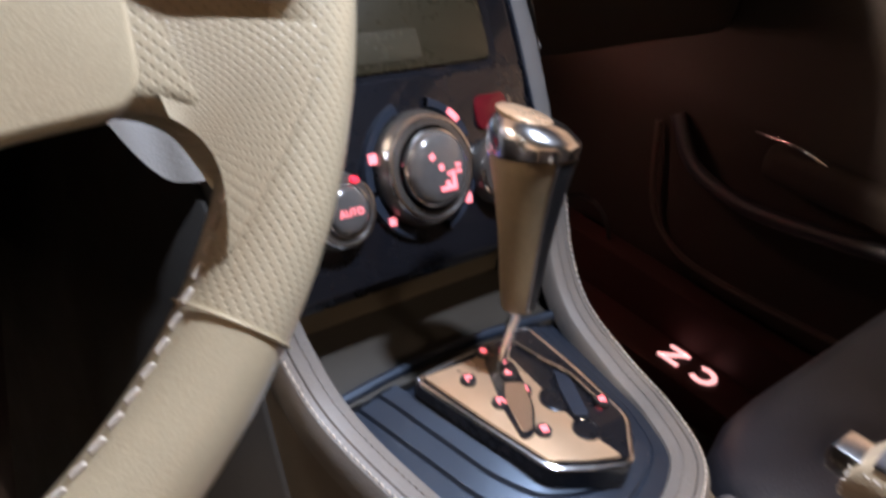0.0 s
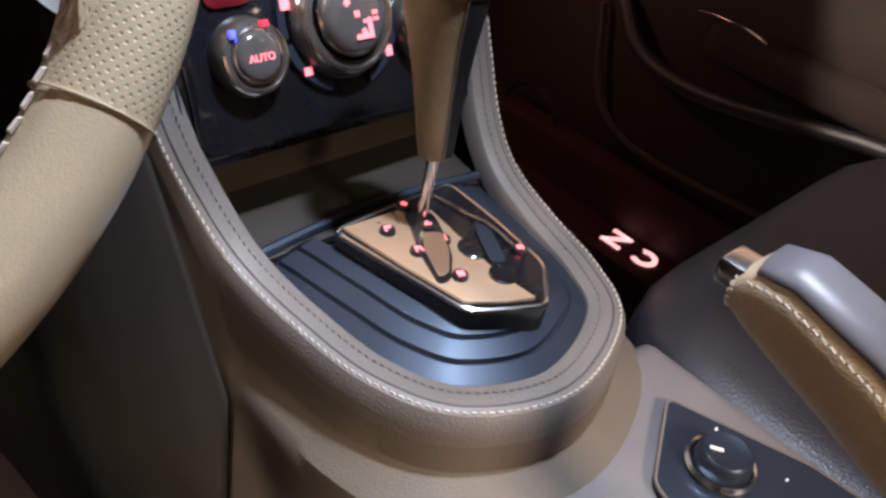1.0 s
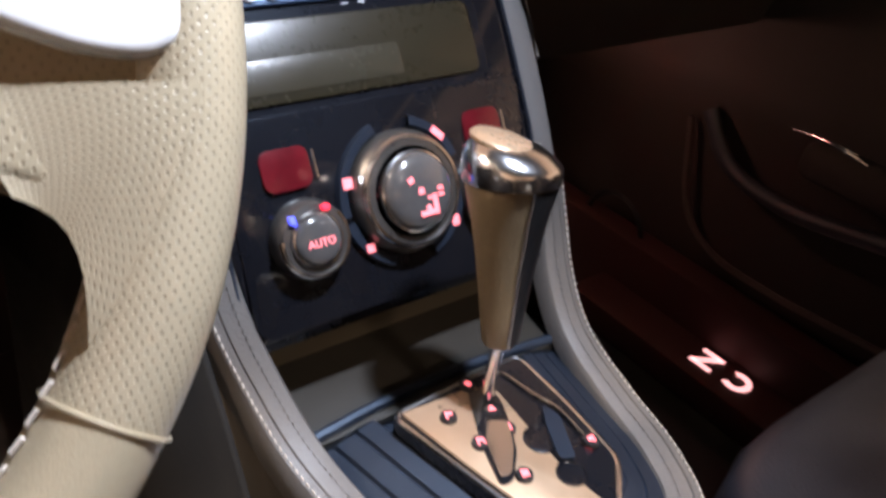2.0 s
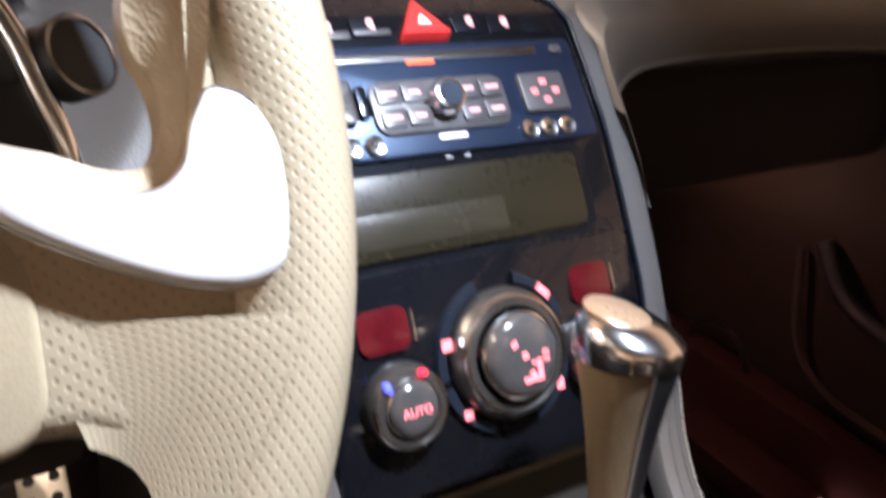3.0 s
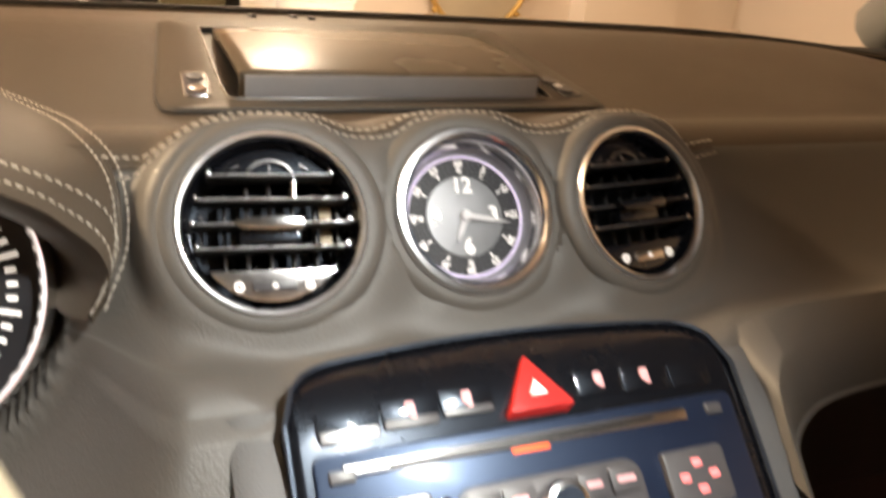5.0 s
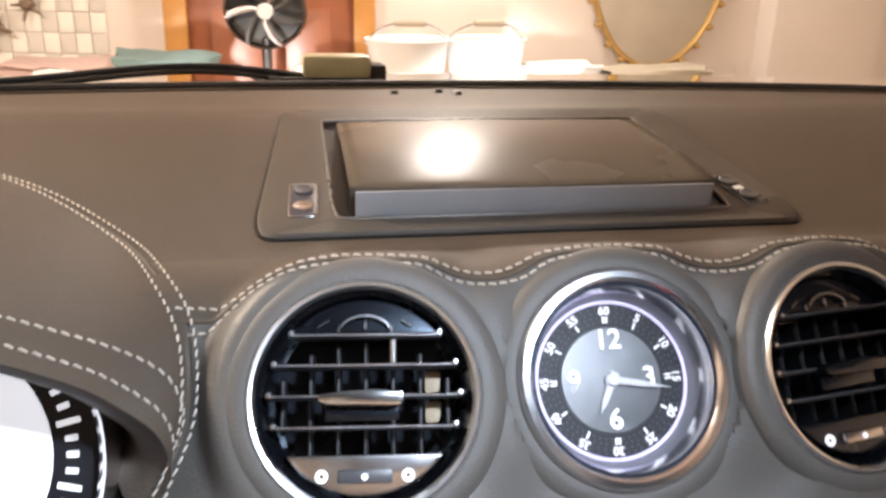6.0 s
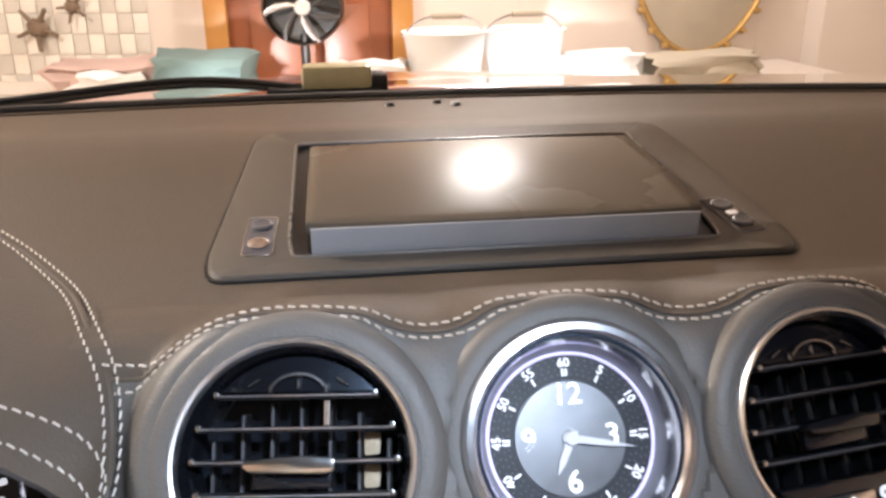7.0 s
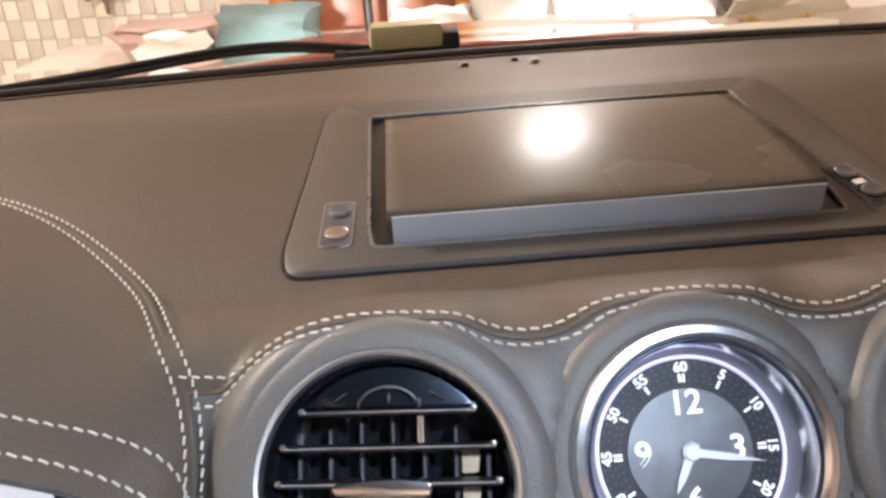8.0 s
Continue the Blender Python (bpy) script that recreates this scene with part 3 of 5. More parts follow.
seal = [Vector((x, back_y(x) - 0.002, top_z(x, back_y(x)) + 0.0022)) for x in np.linspace(-0.70, 0.70, 61)]
part("windscreen_seal", tube(seal, 0.0042, 8, squash=0.8), RUBBER, dash, "black rubber seal at the windscreen base")
part("pad_edge", tube([p + Vector((0, -0.016, -0.0012)) for p in seal], 0.0016, 6, squash=0.6), LEATHER, dash, "thin raised edge of the pad")

# leather swelling over each pod, with the waved double seam
for x, y, z, yaw in PODS:
    m = pod_frame(x, y, z, yaw)
    part("vent_surround", lathe([(0.0395, -0.012), (0.0402, 0.0004), (0.0415, 0.0016), (0.0440, 0.0018), (0.0468, 0.0010), (0.0490, -0.0004), (0.0502, -0.0025), (0.0510, -0.0070)], 72, m), FASCIA, dash)
def on_skin(x, y):
    """The skin's point at x and y, coming down from the top."""
    out = []
    k = min(len(xs) - 2, max(0, int(np.searchsorted(xs, x)) - 1))
    for col in (k, k + 1):
        line = [Vector(r[col]) for r in rows[::-1]] + [Vector(r[col]) for r in skin]
        for a, b in zip(line, line[1:]):
            if a.y >= y > b.y:
                out.append(a.lerp(b, (a.y - y) / max(1e-6, a.y - b.y)))
                break
        else:
            out.append(Vector((x, y, top_z(x, y))))
    t = (x - xs[k]) / (xs[k + 1] - xs[k])
    return out[0].lerp(out[1], t)


WAVE = [(-0.159, 0.035), (-0.146, 0.034), (-0.120, 0.031), (-0.094, 0.0315), (-0.070, 0.029), (-0.046, 0.026), (-0.022, 0.029), (0.002, 0.0315), (0.026, 0.029), (0.049, 0.026), (0.072, 0.029), (0.0955, 0.0315), (0.122, 0.031), (0.148, 0.034), (0.165, 0.036)]
# the skin below the seam is greyer, with cooler light put into its colour
pad.data.materials.append(FASCIA)
wx, wy = [p[0] for p in WAVE], [p[1] + 0.0028 for p in WAVE]
for f in pad.data.polygons:
    if f.center.y < np.interp(f.center.x, wx, wy):
        f.material_index = 1
for off in (0.0, 0.0058):
    line = [on_skin(p.x, p.y + off) + Vector((0, -0.0003, 0.0006)) for p in glide([(x, y, 0) for x, y in WAVE], 12)]
    tagged(part("stitching", stitches(line, [(0, -0.35, 0.94)] * len(line)), THREAD, dash, "pale double row of stitches"), kind="stuff")
line = [on_skin(p.x, p.y + 0.0028) + Vector((0, -0.0001, 0.0002)) for p in glide([(x, y, 0) for x, y in WAVE], 12)]
part("seam", tube(line, 0.0011, 6, squash=0.6), LEATHER, dash)

# ---- flip-up display and its frame ----
SLOPE = math.degrees(math.atan(0.21))
disp = thing("display_unit", "closed flip-up display lid in a dark frame on the dashboard", "display", frame_of((0, 0.165, 0.9602), (0, -0.205, 0.979), (0, 1, 0)))


def corners(pts, r=0.016, n=5):
    """Rounds an outline's corners."""
    out, P = [], [Vector((*p, 0)) for p in pts]
    for i, p in enumerate(P):
        a, b = (P[i - 1] - p), (P[(i + 1) % len(P)] - p)
        d = min(r, a.length * 0.45, b.length * 0.45)
        s, e = p + a.normalized() * d, p + b.normalized() * d
        for k in range(n + 1):
            t = k / n
            q = (1 - t) ** 2 * s + 2 * t * (1 - t) * p + t * t * e
            out.append((q.x, q.y))
    return out


def ring_plate(outer, inner, z0, z1):
    """A flat frame between two outlines with the same count of points."""
    bm = bmesh.new()
    n = len(outer)
    loops = [[bm.verts.new((x, y, z)) for x, y in o] for o, z in ((outer, z0), (outer, z1 - 0.0015), ([(x * 0.985, y * 0.985) for x, y in outer], z1), (inner, z1), (inner, z0 - 0.012))]
    for a, b in zip(loops, loops[1:]):
        for i in range(n):
            bm.faces.new((a[i], a[(i + 1) % n], b[(i + 1) % n], b[i]))
    return bm


outer = corners([(-0.130, -0.073), (0.126, -0.073), (0.130, -0.056), (0.116, 0.084), (-0.121, 0.086), (-0.133, -0.056)], 0.014)
inner = corners([(-0.0965, -0.0595), (0.0955, -0.0595), (0.0965, -0.045), (0.0925, 0.066), (-0.0985, 0.066), (-0.0985, -0.045)], 0.004)
part("gap", prism([(x * 1.010, y * 1.014) for x, y in outer], -0.006, 0.0006, 0.0), BLACK, disp, "thin dark gap round the frame")
part("frame", ring_plate(outer, inner, -0.004, 0.0024), mat("display_frame", (0.090, 0.076, 0.062), 0.40, var=0.06, scale=12, grain=0.2, grain_scale=1400, spec=0.2), disp, "satin dark brown frame with rounded corners")
part("inner_lip", tube([(x, y, 0.0024) for x, y in inner + inner[:1]], 0.0009, 6, caps=False), mat("lip_plastic", (0.16, 0.14, 0.12), 0.28, var=0.05), disp)
part("well", box(0.197, 0.128, 0.004, (-0.001, 0.004, -0.010), 0.001), BLACK, disp)
lid_rows = []
for y, z in [(-0.0550, -0.001), (-0.0562, 0.0008), (-0.0565, 0.0142), (-0.0558, 0.0152), (-0.0540, 0.0157)] + [(-0.05 + 0.0075 * k, 0.0157 - 0.032 * 0.0075 * k - 0.54 * (0.0075 * k) ** 2) for k in range(15)] + [(0.0565, 0.001)]:
    lid_rows.append([(x, y + 0.004 * (x / 0.09) ** 2 * (1 if y < 0 else 0), z - 0.0010 * (x / 0.09) ** 2) for x in [-0.0905 + 0.178 * i / 24 for i in range(25)]])
lid = part("lid", sheet(lid_rows), mat("lid_plastic", (0.105, 0.086, 0.066), 0.24, var=0.02, scale=9, spec=0.07, grain_scale=40), disp, "satin brown-grey closed lid")
thick(lid, 0.006)
# Edge is coloured much paler than the lid, as if cool light caught it.
part("lid_edge", box(0.174, 0.0012, 0.0138, (-0.0015, -0.0565, 0.0074), 0.0005), mat("lid_edge", (0.37, 0.37, 0.38), 0.4, 0.0, var=0.1, scale=20), disp, "front edge with cool light put into its colour")
for s, x in ((-1, -0.1115), (1, 0.1100)):
    m = pose(x, -0.039, 0, 0, 0, 12 if s > 0 else -2)
    b = part("button", prism(rounded(0.0125, 0.034, 0.002, 3), 0.0010, 0.0032, 0.0006, m), GLOSS if s > 0 else KEY, disp, "slim rocker button in a fine rim")
    rim_line = rounded(0.0132, 0.0347, 0.0022, 3)
    part("button_rim", tube([m @ Vector((px, py, 0.0026)) for px, py in rim_line + rim_line[:1]], 0.0005, 6, caps=False), SATCHROME if s < 0 else KEY, b)
    for dy in (-0.0085, 0.0085):
        part("symbol", lathe([(0.0046, 0.0031), (0.0050, 0.0040), (0.0040, 0.0045), (0.0, 0.0036)], 18, m @ pose(0, dy, 0)), SATCHROME if dy < 0 and s < 0 else KEY, b)
    if s > 0:
        part("mark", box(0.0050, 0.0036, 0.0004, (0, 0, 0.0034), 0, m), PRINT, b, "small pale symbol")


# ---- air vents ----
def air_vent(x, y, z, yaw, label, lit_trim):
    """A round vent: chrome ring, black bowl, four edged slats, fins behind, a handle and a lower tab, in lit or shaded
    colours.
    """
    t = thing("air_vent", label, "air vent", pod_frame(x, y, z, yaw), group="round air vents")
    part("ring", lathe([(0.0374, -0.004), (0.0379, 0.0010), (0.0388, 0.0030), (0.0399, 0.0034), (0.0407, 0.0022), (0.0410, -0.003)], 72), RINGCHROME, t, "chrome ring")
    part("housing", lathe([(0.0378, 0.0), (0.0368, -0.003), (0.0352, -0.010), (0.034, -0.030), (0.0, -0.032)], 48), GLOSS, t, "glossy black bowl")
    arc = [(0.0352 * math.cos(radians(a)), 0.0352 * math.sin(radians(a))) for a in range(39, 142, 4)]
    part("upper_cap", prism(arc, -0.016, -0.007, 0.002), GLOSS, t, "glossy black upper cap")
    bow = [(0.0094 * math.cos(radians(a)), 0.0225 + 0.0065 * math.sin(radians(a))) for a in range(20, 161, 10)]
    part("arch_trim", tube([(px, py, -0.0052) for px, py in bow], 0.0008, 6), SATCHROME, t, "small bright arch above the slats")
    for px, turn in ((-0.0150, 32), (0.0150, -32)):
        part("arch_trim", box(0.0050, 0.0009, 0.0008, (0, 0, 0), 0.0003, pose(px, 0.0262, -0.0056, 0, 0, turn), 1), SATCHROME, t)
    for px in (-0.0095, 0.0, 0.0095):
        part("arch_post", box(0.0013, 0.0038, 0.002, (px, 0.0240 + 0.0016 * (px == 0), -0.0065), 0.0004, segments=1), SATCHROME, t)
    for k, sy in enumerate((0.0213, 0.0106, -0.0001, -0.0108)):
        w = 2 * math.sqrt(0.0346**2 - sy**2)
        blade = part("slat", box(w, 0.0015, 0.011, (0, sy, -0.0068), 0.0005, segments=1), BLACK, t)
        part("slat_edge", box(w * 0.985, 0.0007, 0.0009, (0, sy + 0.0004, -0.0010), 0.0003, segments=1), RINGCHROME if lit_trim else KEY, blade, "front edge with its light put into the colour")
        for sx in (-1, 1):
            part("pivot", lathe([(0, 0.0012), (0.0010, 0.0010), (0.0013, 0)], 8, pose(sx * (w / 2 - 0.001), sy + 0.001, -0.0012)), SATCHROME, blade)
    for k in range(-3, 4):
        fx = 0.0100 * k
        h = 2 * math.sqrt(0.033**2 - fx**2) * 0.72
        f = part("fin", box(0.0017, h, 0.009, (fx, -0.003, -0.0185), 0.0004, segments=1), BLACK, t)
        part("fin_edge", box(0.0010, h * 0.97, 0.0009, (fx, -0.003, -0.0137), 0.0003, segments=1), KEY if lit_trim else BLACK, f)
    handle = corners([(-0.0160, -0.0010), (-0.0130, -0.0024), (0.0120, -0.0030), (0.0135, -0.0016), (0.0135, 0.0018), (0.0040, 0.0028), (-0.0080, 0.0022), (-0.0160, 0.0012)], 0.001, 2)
    part("handle", prism(handle, -0.004, 0.0046, 0.0012, pose(0, -0.0004, 0)), CHROME if lit_trim else GLOSS, t, "slim tab handle")
    # Black block put where the handle's shade falls.
    part("handle_shade", box(0.026, 0.0064, 0.003, (-0.001, -0.0052, -0.003), 0.001), GLOSS, t)
    if lit_trim:
        part("knurled_pin", tube([(0.0100, 0.0118, -0.0045), (0.0100, 0.0200, -0.0045)], 0.0014, 10), CHROME, t, "small chrome pin")
    if lit_trim:
        for sy in (0.0052, -0.0056):
            part("amber_fin", prism(corners([(-0.0028, -0.0040), (0.0024, -0.0036), (0.0030, 0.0038), (-0.0028, 0.0040)], 0.001, 2), 0.0, 0.001, 0.0003, pose(0.0245, sy, -0.0145)), TAN, t, "beige deflector behind the slats")
    low = [(0.0340 * math.cos(radians(a)), 0.0340 * math.sin(radians(a))) for a in range(216, 325, 4)]
    tab = part("lower_tab", prism(low, -0.008, -0.0030, 0.0015), SATCHROME if lit_trim else GLOSS, t, "lower tab with airflow wheel")
    part("thumb_wheel", box(0.019, 0.0046, 0.004, (0, -0.0272, -0.0030), 0.001), KEY if lit_trim else SATCHROME, tab)
    part("wheel_dot", lathe([(0, 0.0006), (0.0010, 0.0004), (0.0012, 0)], 10, pose(0, -0.0272, -0.0010)), WGLOW, tab)
    for sx in (-0.0150, 0.0150):
        part("symbol", lathe([(0.0009, 0), (0.0011, 0.0006), (0.0021, 0.0006), (0.0023, 0)], 14, pose(sx, -0.0270, -0.0030)), WGLOW, tab)


# First vent has trim coloured bright as lit, the second dark as shaded.
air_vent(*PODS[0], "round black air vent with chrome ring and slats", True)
air_vent(*PODS[2], "round black air vent with chrome ring, turned away, trim darkened as shade", False)

# ---- clock ----
x, y, z, yaw = PODS[1]
clock = thing("clock", "analogue clock with chrome bezel and white lit numerals", "clock", pod_frame(x, y, z, yaw))
part("bezel", lathe([(0.0330, -0.0060), (0.0340, -0.0010), (0.0352, 0.0026), (0.0372, 0.0046), (0.0394, 0.0044), (0.0406, 0.0026), (0.0410, -0.003)], 80), BEZEL, clock, "wide polished chrome bezel")
part("bezel_groove", lathe([(0.0345, 0.0022), (0.0350, 0.0031), (0.0355, 0.0030)], 64), SATIN, clock)
part("inner_wall", lathe([(0.0335, -0.0045), (0.0326, -0.0085), (0.0312, -0.0118), (0.0300, -0.0126)], 64), mat("clock_wall", (0.23, 0.23, 0.25), 0.38, 0.2, var=0.08, scale=40), clock, "grey sloping inner wall")
part("light_ring", lathe([(0.0293, -0.0118), (0.0297, -0.0110), (0.0303, -0.0110), (0.0306, -0.0118)], 64), mat("violet_ring", (0.75, 0.68, 0.95), 0.4, var=0.05, emit=0.6), clock, "pale violet lit ring")
part("dial", lathe([(0.0302, -0.0128), (0.0210, -0.0128), (0.0, -0.0129)], 56), DIALBLACK, clock, "black minute ring")
part("centre_disc", lathe([(0.0203, -0.0127), (0.0200, -0.0122), (0.0, -0.0121)], 56), DIALDISC, clock, "brushed silver inner disc")
for h, body in ((0, "12"), (3, "3"), (6, "6"), (9, "9")):
    a = radians(90 - 30 * h)
    part("numeral", words(body, 0.0108, pose(0.0152 * math.cos(a), 0.0152 * math.sin(a), -0.0117)), WGLOW, clock)
for h in range(12):
    a = radians(90 - 30 * h)
    part("minute_numeral", words(str(5 * h if h else 60), 0.0045, pose(0.0266 * math.cos(a), 0.0266 * math.sin(a), -0.0125, 0, 0, -30 * h)), WGLOW, clock)
    for off in ((-1.6, 1.6) if h % 3 == 0 else (0,)):
        part("minute_mark", box(0.0007, 0.0026, 0.0004, (0, 0.0232, -0.0124), 0.0, pose(0, 0, 0, 0, 0, -30 * h + off)), WGLOW, clock)
dot = lathe([(0, 0.0003), (0.0004, 0)], 6)
dot_mesh = part("dot", dot, mat("dial_dot", (0.10, 0.10, 0.11), 0.4, var=0.1), clock)
for k in range(0, 120, 2):
    if k % 10 == 0:
        continue
    for r in (0.0225, 0.0243, 0.0261, 0.0279):
        ob = new("dot", dot_mesh.data)
        ob.parent = clock
        a = radians(3 * k + (1.5 if r in (0.0243, 0.0279) else 0))
        ob.location = (r * math.cos(a), r * math.sin(a), -0.0126)
bpy.data.objects.remove(dot_mesh)
hand = [(-0.0014, -0.003), (0.0014, -0.003), (0.0011, 0.012), (0.0, 0.0235), (-0.0011, 0.012)]
part("minute_hand", prism(hand, -0.0104, -0.0098, 0.0, pose(0, 0, 0, 0, 0, -101)), PRINT, clock, "white minute hand")
hand = [(-0.0016, -0.003), (0.0016, -0.003), (0.0012, 0.009), (0.0, 0.0140), (-0.0012, 0.009)]
part("hour_hand", prism(hand, -0.0114, -0.0108, 0.0, pose(0, 0, 0, 0, 0, -206)), PRINT, clock, "white hour hand")
part("hub", lathe([(0, -0.0090), (0.0024, -0.0092), (0.0030, -0.0116)], 20), PRINT, clock)
cg = part("cover_glass", lathe([(0.0345, -0.0015), (0.0, -0.0008)], 48), GLASS, clock, "clear cover glass")
cg.visible_shadow = False

# ---- centre stack ----
STACK = [(-0.040, 0.871), (-0.053, 0.8665), (-0.067, 0.858), (-0.090, 0.834), (-0.113, 0.809), (-0.140, 0.771), (-0.168, 0.728), (-0.186, 0.692), (-0.203, 0.652)]
LEN = [0.0]
for (y0, z0), (y1, z1) in zip(STACK, STACK[1:]):
    LEN.append(LEN[-1] + math.hypot(y1 - y0, z1 - z0))
HALF = 0.104


def on_stack_s(s):
    s = max(0.0, min(LEN[-1], s))
    return float(np.interp(s, LEN, [p[0] for p in STACK])), float(np.interp(s, LEN, [p[1] for p in STACK]))


def stack_at(x, z, lift=0.0):
    """The frame on the stack's face at x and height z; its y runs up the slope."""
    y, n = along(STACK, z)
    return frame_of(Vector((x, y, z)) + n * lift, n)


stack = thing("centre_stack", "glossy black centre stack with radio and heating controls", "centre stack", kind="structure")
rows = []
for i in range(33):
    t = i / 32
    row = []
    for j in range(41):
        u = -1 + 2 * j / 40
        au = abs(u)
        c = 0.022 * (1 - math.sqrt(max(0, 1 - ((au - 0.8) / 0.2) ** 2))) if au > 0.8 else 0.0
        s0 = 0.010 * u * u + c
        y, z = on_stack_s(s0 + (LEN[-1] - s0) * t)
        row.append((u * HALF, y - 0.0, z))
    rows.append(row)
thick(part("panel", sheet(rows), GLOSS, stack, "glossy black panel"), 0.02)
edge = [Vector(rows[i][0]) for i in range(32, -1, -1)] + [Vector(p) for p in rows[0]] + [Vector(rows[i][-1]) for i in range(33)]
part("edge_bead", tube([p + Vector((0, -0.0005, 0.0008)) for p in edge], 0.0012, 6), SATIN, stack)


def plate(name, x, z, w, h, depth, material, parent, r=0.002, edge=0.0008, label="", lift=0.0, turn=0.0):
    return part(name, prism(rounded(w, h, r, 4), -0.003, depth, edge, stack_at(x, z, lift) @ pose(0, 0, 0, 0, 0, turn)), material, parent, label)


# row of switches and the hazard button
for k, (bx, w) in enumerate(((-0.080, 0.025), (-0.0545, 0.024), (-0.030, 0.023), (0.032, 0.022), (0.0555, 0.023), (0.079, 0.021))):
    drop = 0.0006 * (abs(bx) / 0.03) ** 1.5
    b = plate("switch", bx, 0.8575 - drop, w, 0.0118, 0.0010, GLOSS, stack, 0.002, 0.0005)
    # Silver bands on the left switches shrink and dim rightwards, glare put into them.
    if k < 3:
        plate("lower_edge", bx, 0.8546 - drop, w * 0.94, (0.0050, 0.0040, 0.0030)[k], 0.0006, SATCHROME if k == 0 else KEY, b, 0.0012, 0.0003, "silver lower edge, its glare fading rightwards in the colour", lift=0.0010)
    if 0 < k < 5:
        plate("symbol", bx, 0.8585 - 0.0006 * (abs(bx) / 0.03) ** 1.5, 0.0040, 0.0052, 0.0007, DIMGLOW, b, 0.0012, 0.0002, lift=0.0009)
        plate("symbol", bx + 0.001, 0.8562 - 0.0006 * (abs(bx) / 0.03) ** 1.5, 0.0026, 0.0016, 0.0007, DIMGLOW, b, 0.0006, 0.0002, lift=0.0009)
tri = corners([(-0.0150, -0.0115), (0.0150, -0.0115), (0.0, 0.0135)], 0.0012, 2)
hz = part("hazard_button", prism(tri, -0.003, 0.0045, 0.0010, stack_at(0, 0.8580, 0.0)), HAZARD, stack, "red triangular hazard button")
part("symbol", prism([(-0.0040, -0.0055), (0.0040, -0.0055), (0.0, 0.0012)], 0.0, 0.0006, 0, stack_at(0, 0.8580, 0.0045)), WGLOW, hz, "pale triangle mark")

radio = thing("car_radio", "built-in car radio with grey keys and round knob", "radio")
# Radio face is coloured and tinted blue to carry the bluish glare.
part("face", prism(rounded(0.192, 0.062, 0.004, 4), -0.003, 0.0012, 0.0008, stack_at(0, 0.8250, 0.0006)), mat("radio_face", (0.010, 0.016, 0.036), 0.34, var=0.1, scale=15, spec=0.5, coat=0.15, coat_rough=0.10, tint=(0.50, 0.68, 1.0)), radio, "satin black radio face, bluish glare put into its colour")
slot = plate("disc_slot", -0.008, 0.8425, 0.155, 0.0052, 0.0030, SATCHROME, radio, 0.001, 0.0010, "thin metal disc slot")
plate("disc_gap", -0.008, 0.8425, 0.12, 0.0014, 0.0006, BLACK, slot, 0.0004, 0.0002, lift=0.0029)
plate("led", -0.008, 0.8402, 0.017, 0.0022, 0.0008, ORANGE, radio, 0.0008, 0.0003, "orange lit slot", lift=0.0020)
plate("key", -0.086, 0.8412, 0.010, 0.005, 0.0030, KEY, radio, 0.001, 0.0006, lift=0.0006)
plate("key", 0.084, 0.8425, 0.008, 0.005, 0.0030, KEY, radio, 0.001, 0.0006, lift=0.0006)
b = plate("rocker", -0.072, 0.8245, 0.036, 0.024, 0.0065, SATCHROME, radio, 0.003, 0.0022, "satin silver volume rocker", lift=0.0006)
plate("ridge", -0.072, 0.8245, 0.030, 0.008, 0.0012, CHROME, b, 0.002, 0.0006, lift=0.0070)
plate("rib", -0.049, 0.8245, 0.006, 0.018, 0.0045, GLOSS, radio, 0.002, 0.0012, lift=0.0006)
block = plate("key_block", -0.003, 0.8215, 0.083, 0.030, 0.0035, KEY, radio, 0.008, 0.0015, lift=0.0006)
for kx in (-0.034, -0.019, 0.0140, 0.029):
    for kz in (0.8265, 0.8170):
        k = plate("key", kx, kz, 0.0140, 0.0105, 0.0012, KEY, radio, 0.0016, 0.0006, lift=0.0046)
        plate("legend", kx, kz, 0.0082 if kx in (-0.034, 0.029) else 0.0066, 0.0022, 0.0005, DIMGLOW, k, 0.0004, 0.0001, lift=0.0058)
kn = part("tuning_knob", lathe([(0.0098, 0.004), (0.0098, 0.010), (0.0090, 0.0135), (0.0075, 0.0142), (0.0, 0.0138)], 36, stack_at(-0.003, 0.8225, 0.0)), SATCHROME, radio, "round metal tuning knob")
part("knob_face", lathe([(0.0070, 0.0140), (0.0066, 0.0146), (0.0, 0.0144)], 30, stack_at(-0.003, 0.8225, 0.0)), SATIN, kn)
plate("caption", -0.001, 0.8085, 0.017, 0.0032, 0.0006, WGLOW, radio, 0.0005, 0.0002, "pale printed caption", lift=0.0014)
dp = plate("menu_pad", 0.065, 0.8230, 0.031, 0.0235, 0.0042, KEY, radio, 0.002, 0.0014, lift=0.0006)
for ax, az in ((0.0, 0.0058), (0.0, -0.0058), (-0.0075, 0.0), (0.0075, 0.0)):
    plate("legend", 0.065 + ax, 0.8230 + az * 0.7, 0.0042, 0.0030, 0.0005, GLOW, dp, 0.0006, 0.0001, lift=0.0049)
for cx in (-0.074, -0.061, -0.048, 0.048, 0.061, 0.074):
    k = part("round_key", lathe([(0.0056, 0.0), (0.0056, 0.0022), (0.0048, 0.0034), (0.0036, 0.0030), (0.0, 0.0028)], 24, stack_at(cx, 0.8075, 0.0012)), SATCHROME, radio, "small round silver key")
    plate("digit", cx, 0.8075, 0.0024, 0.0034, 0.0004, BLACK, k, 0.0004, 0.0001, lift=0.0042)
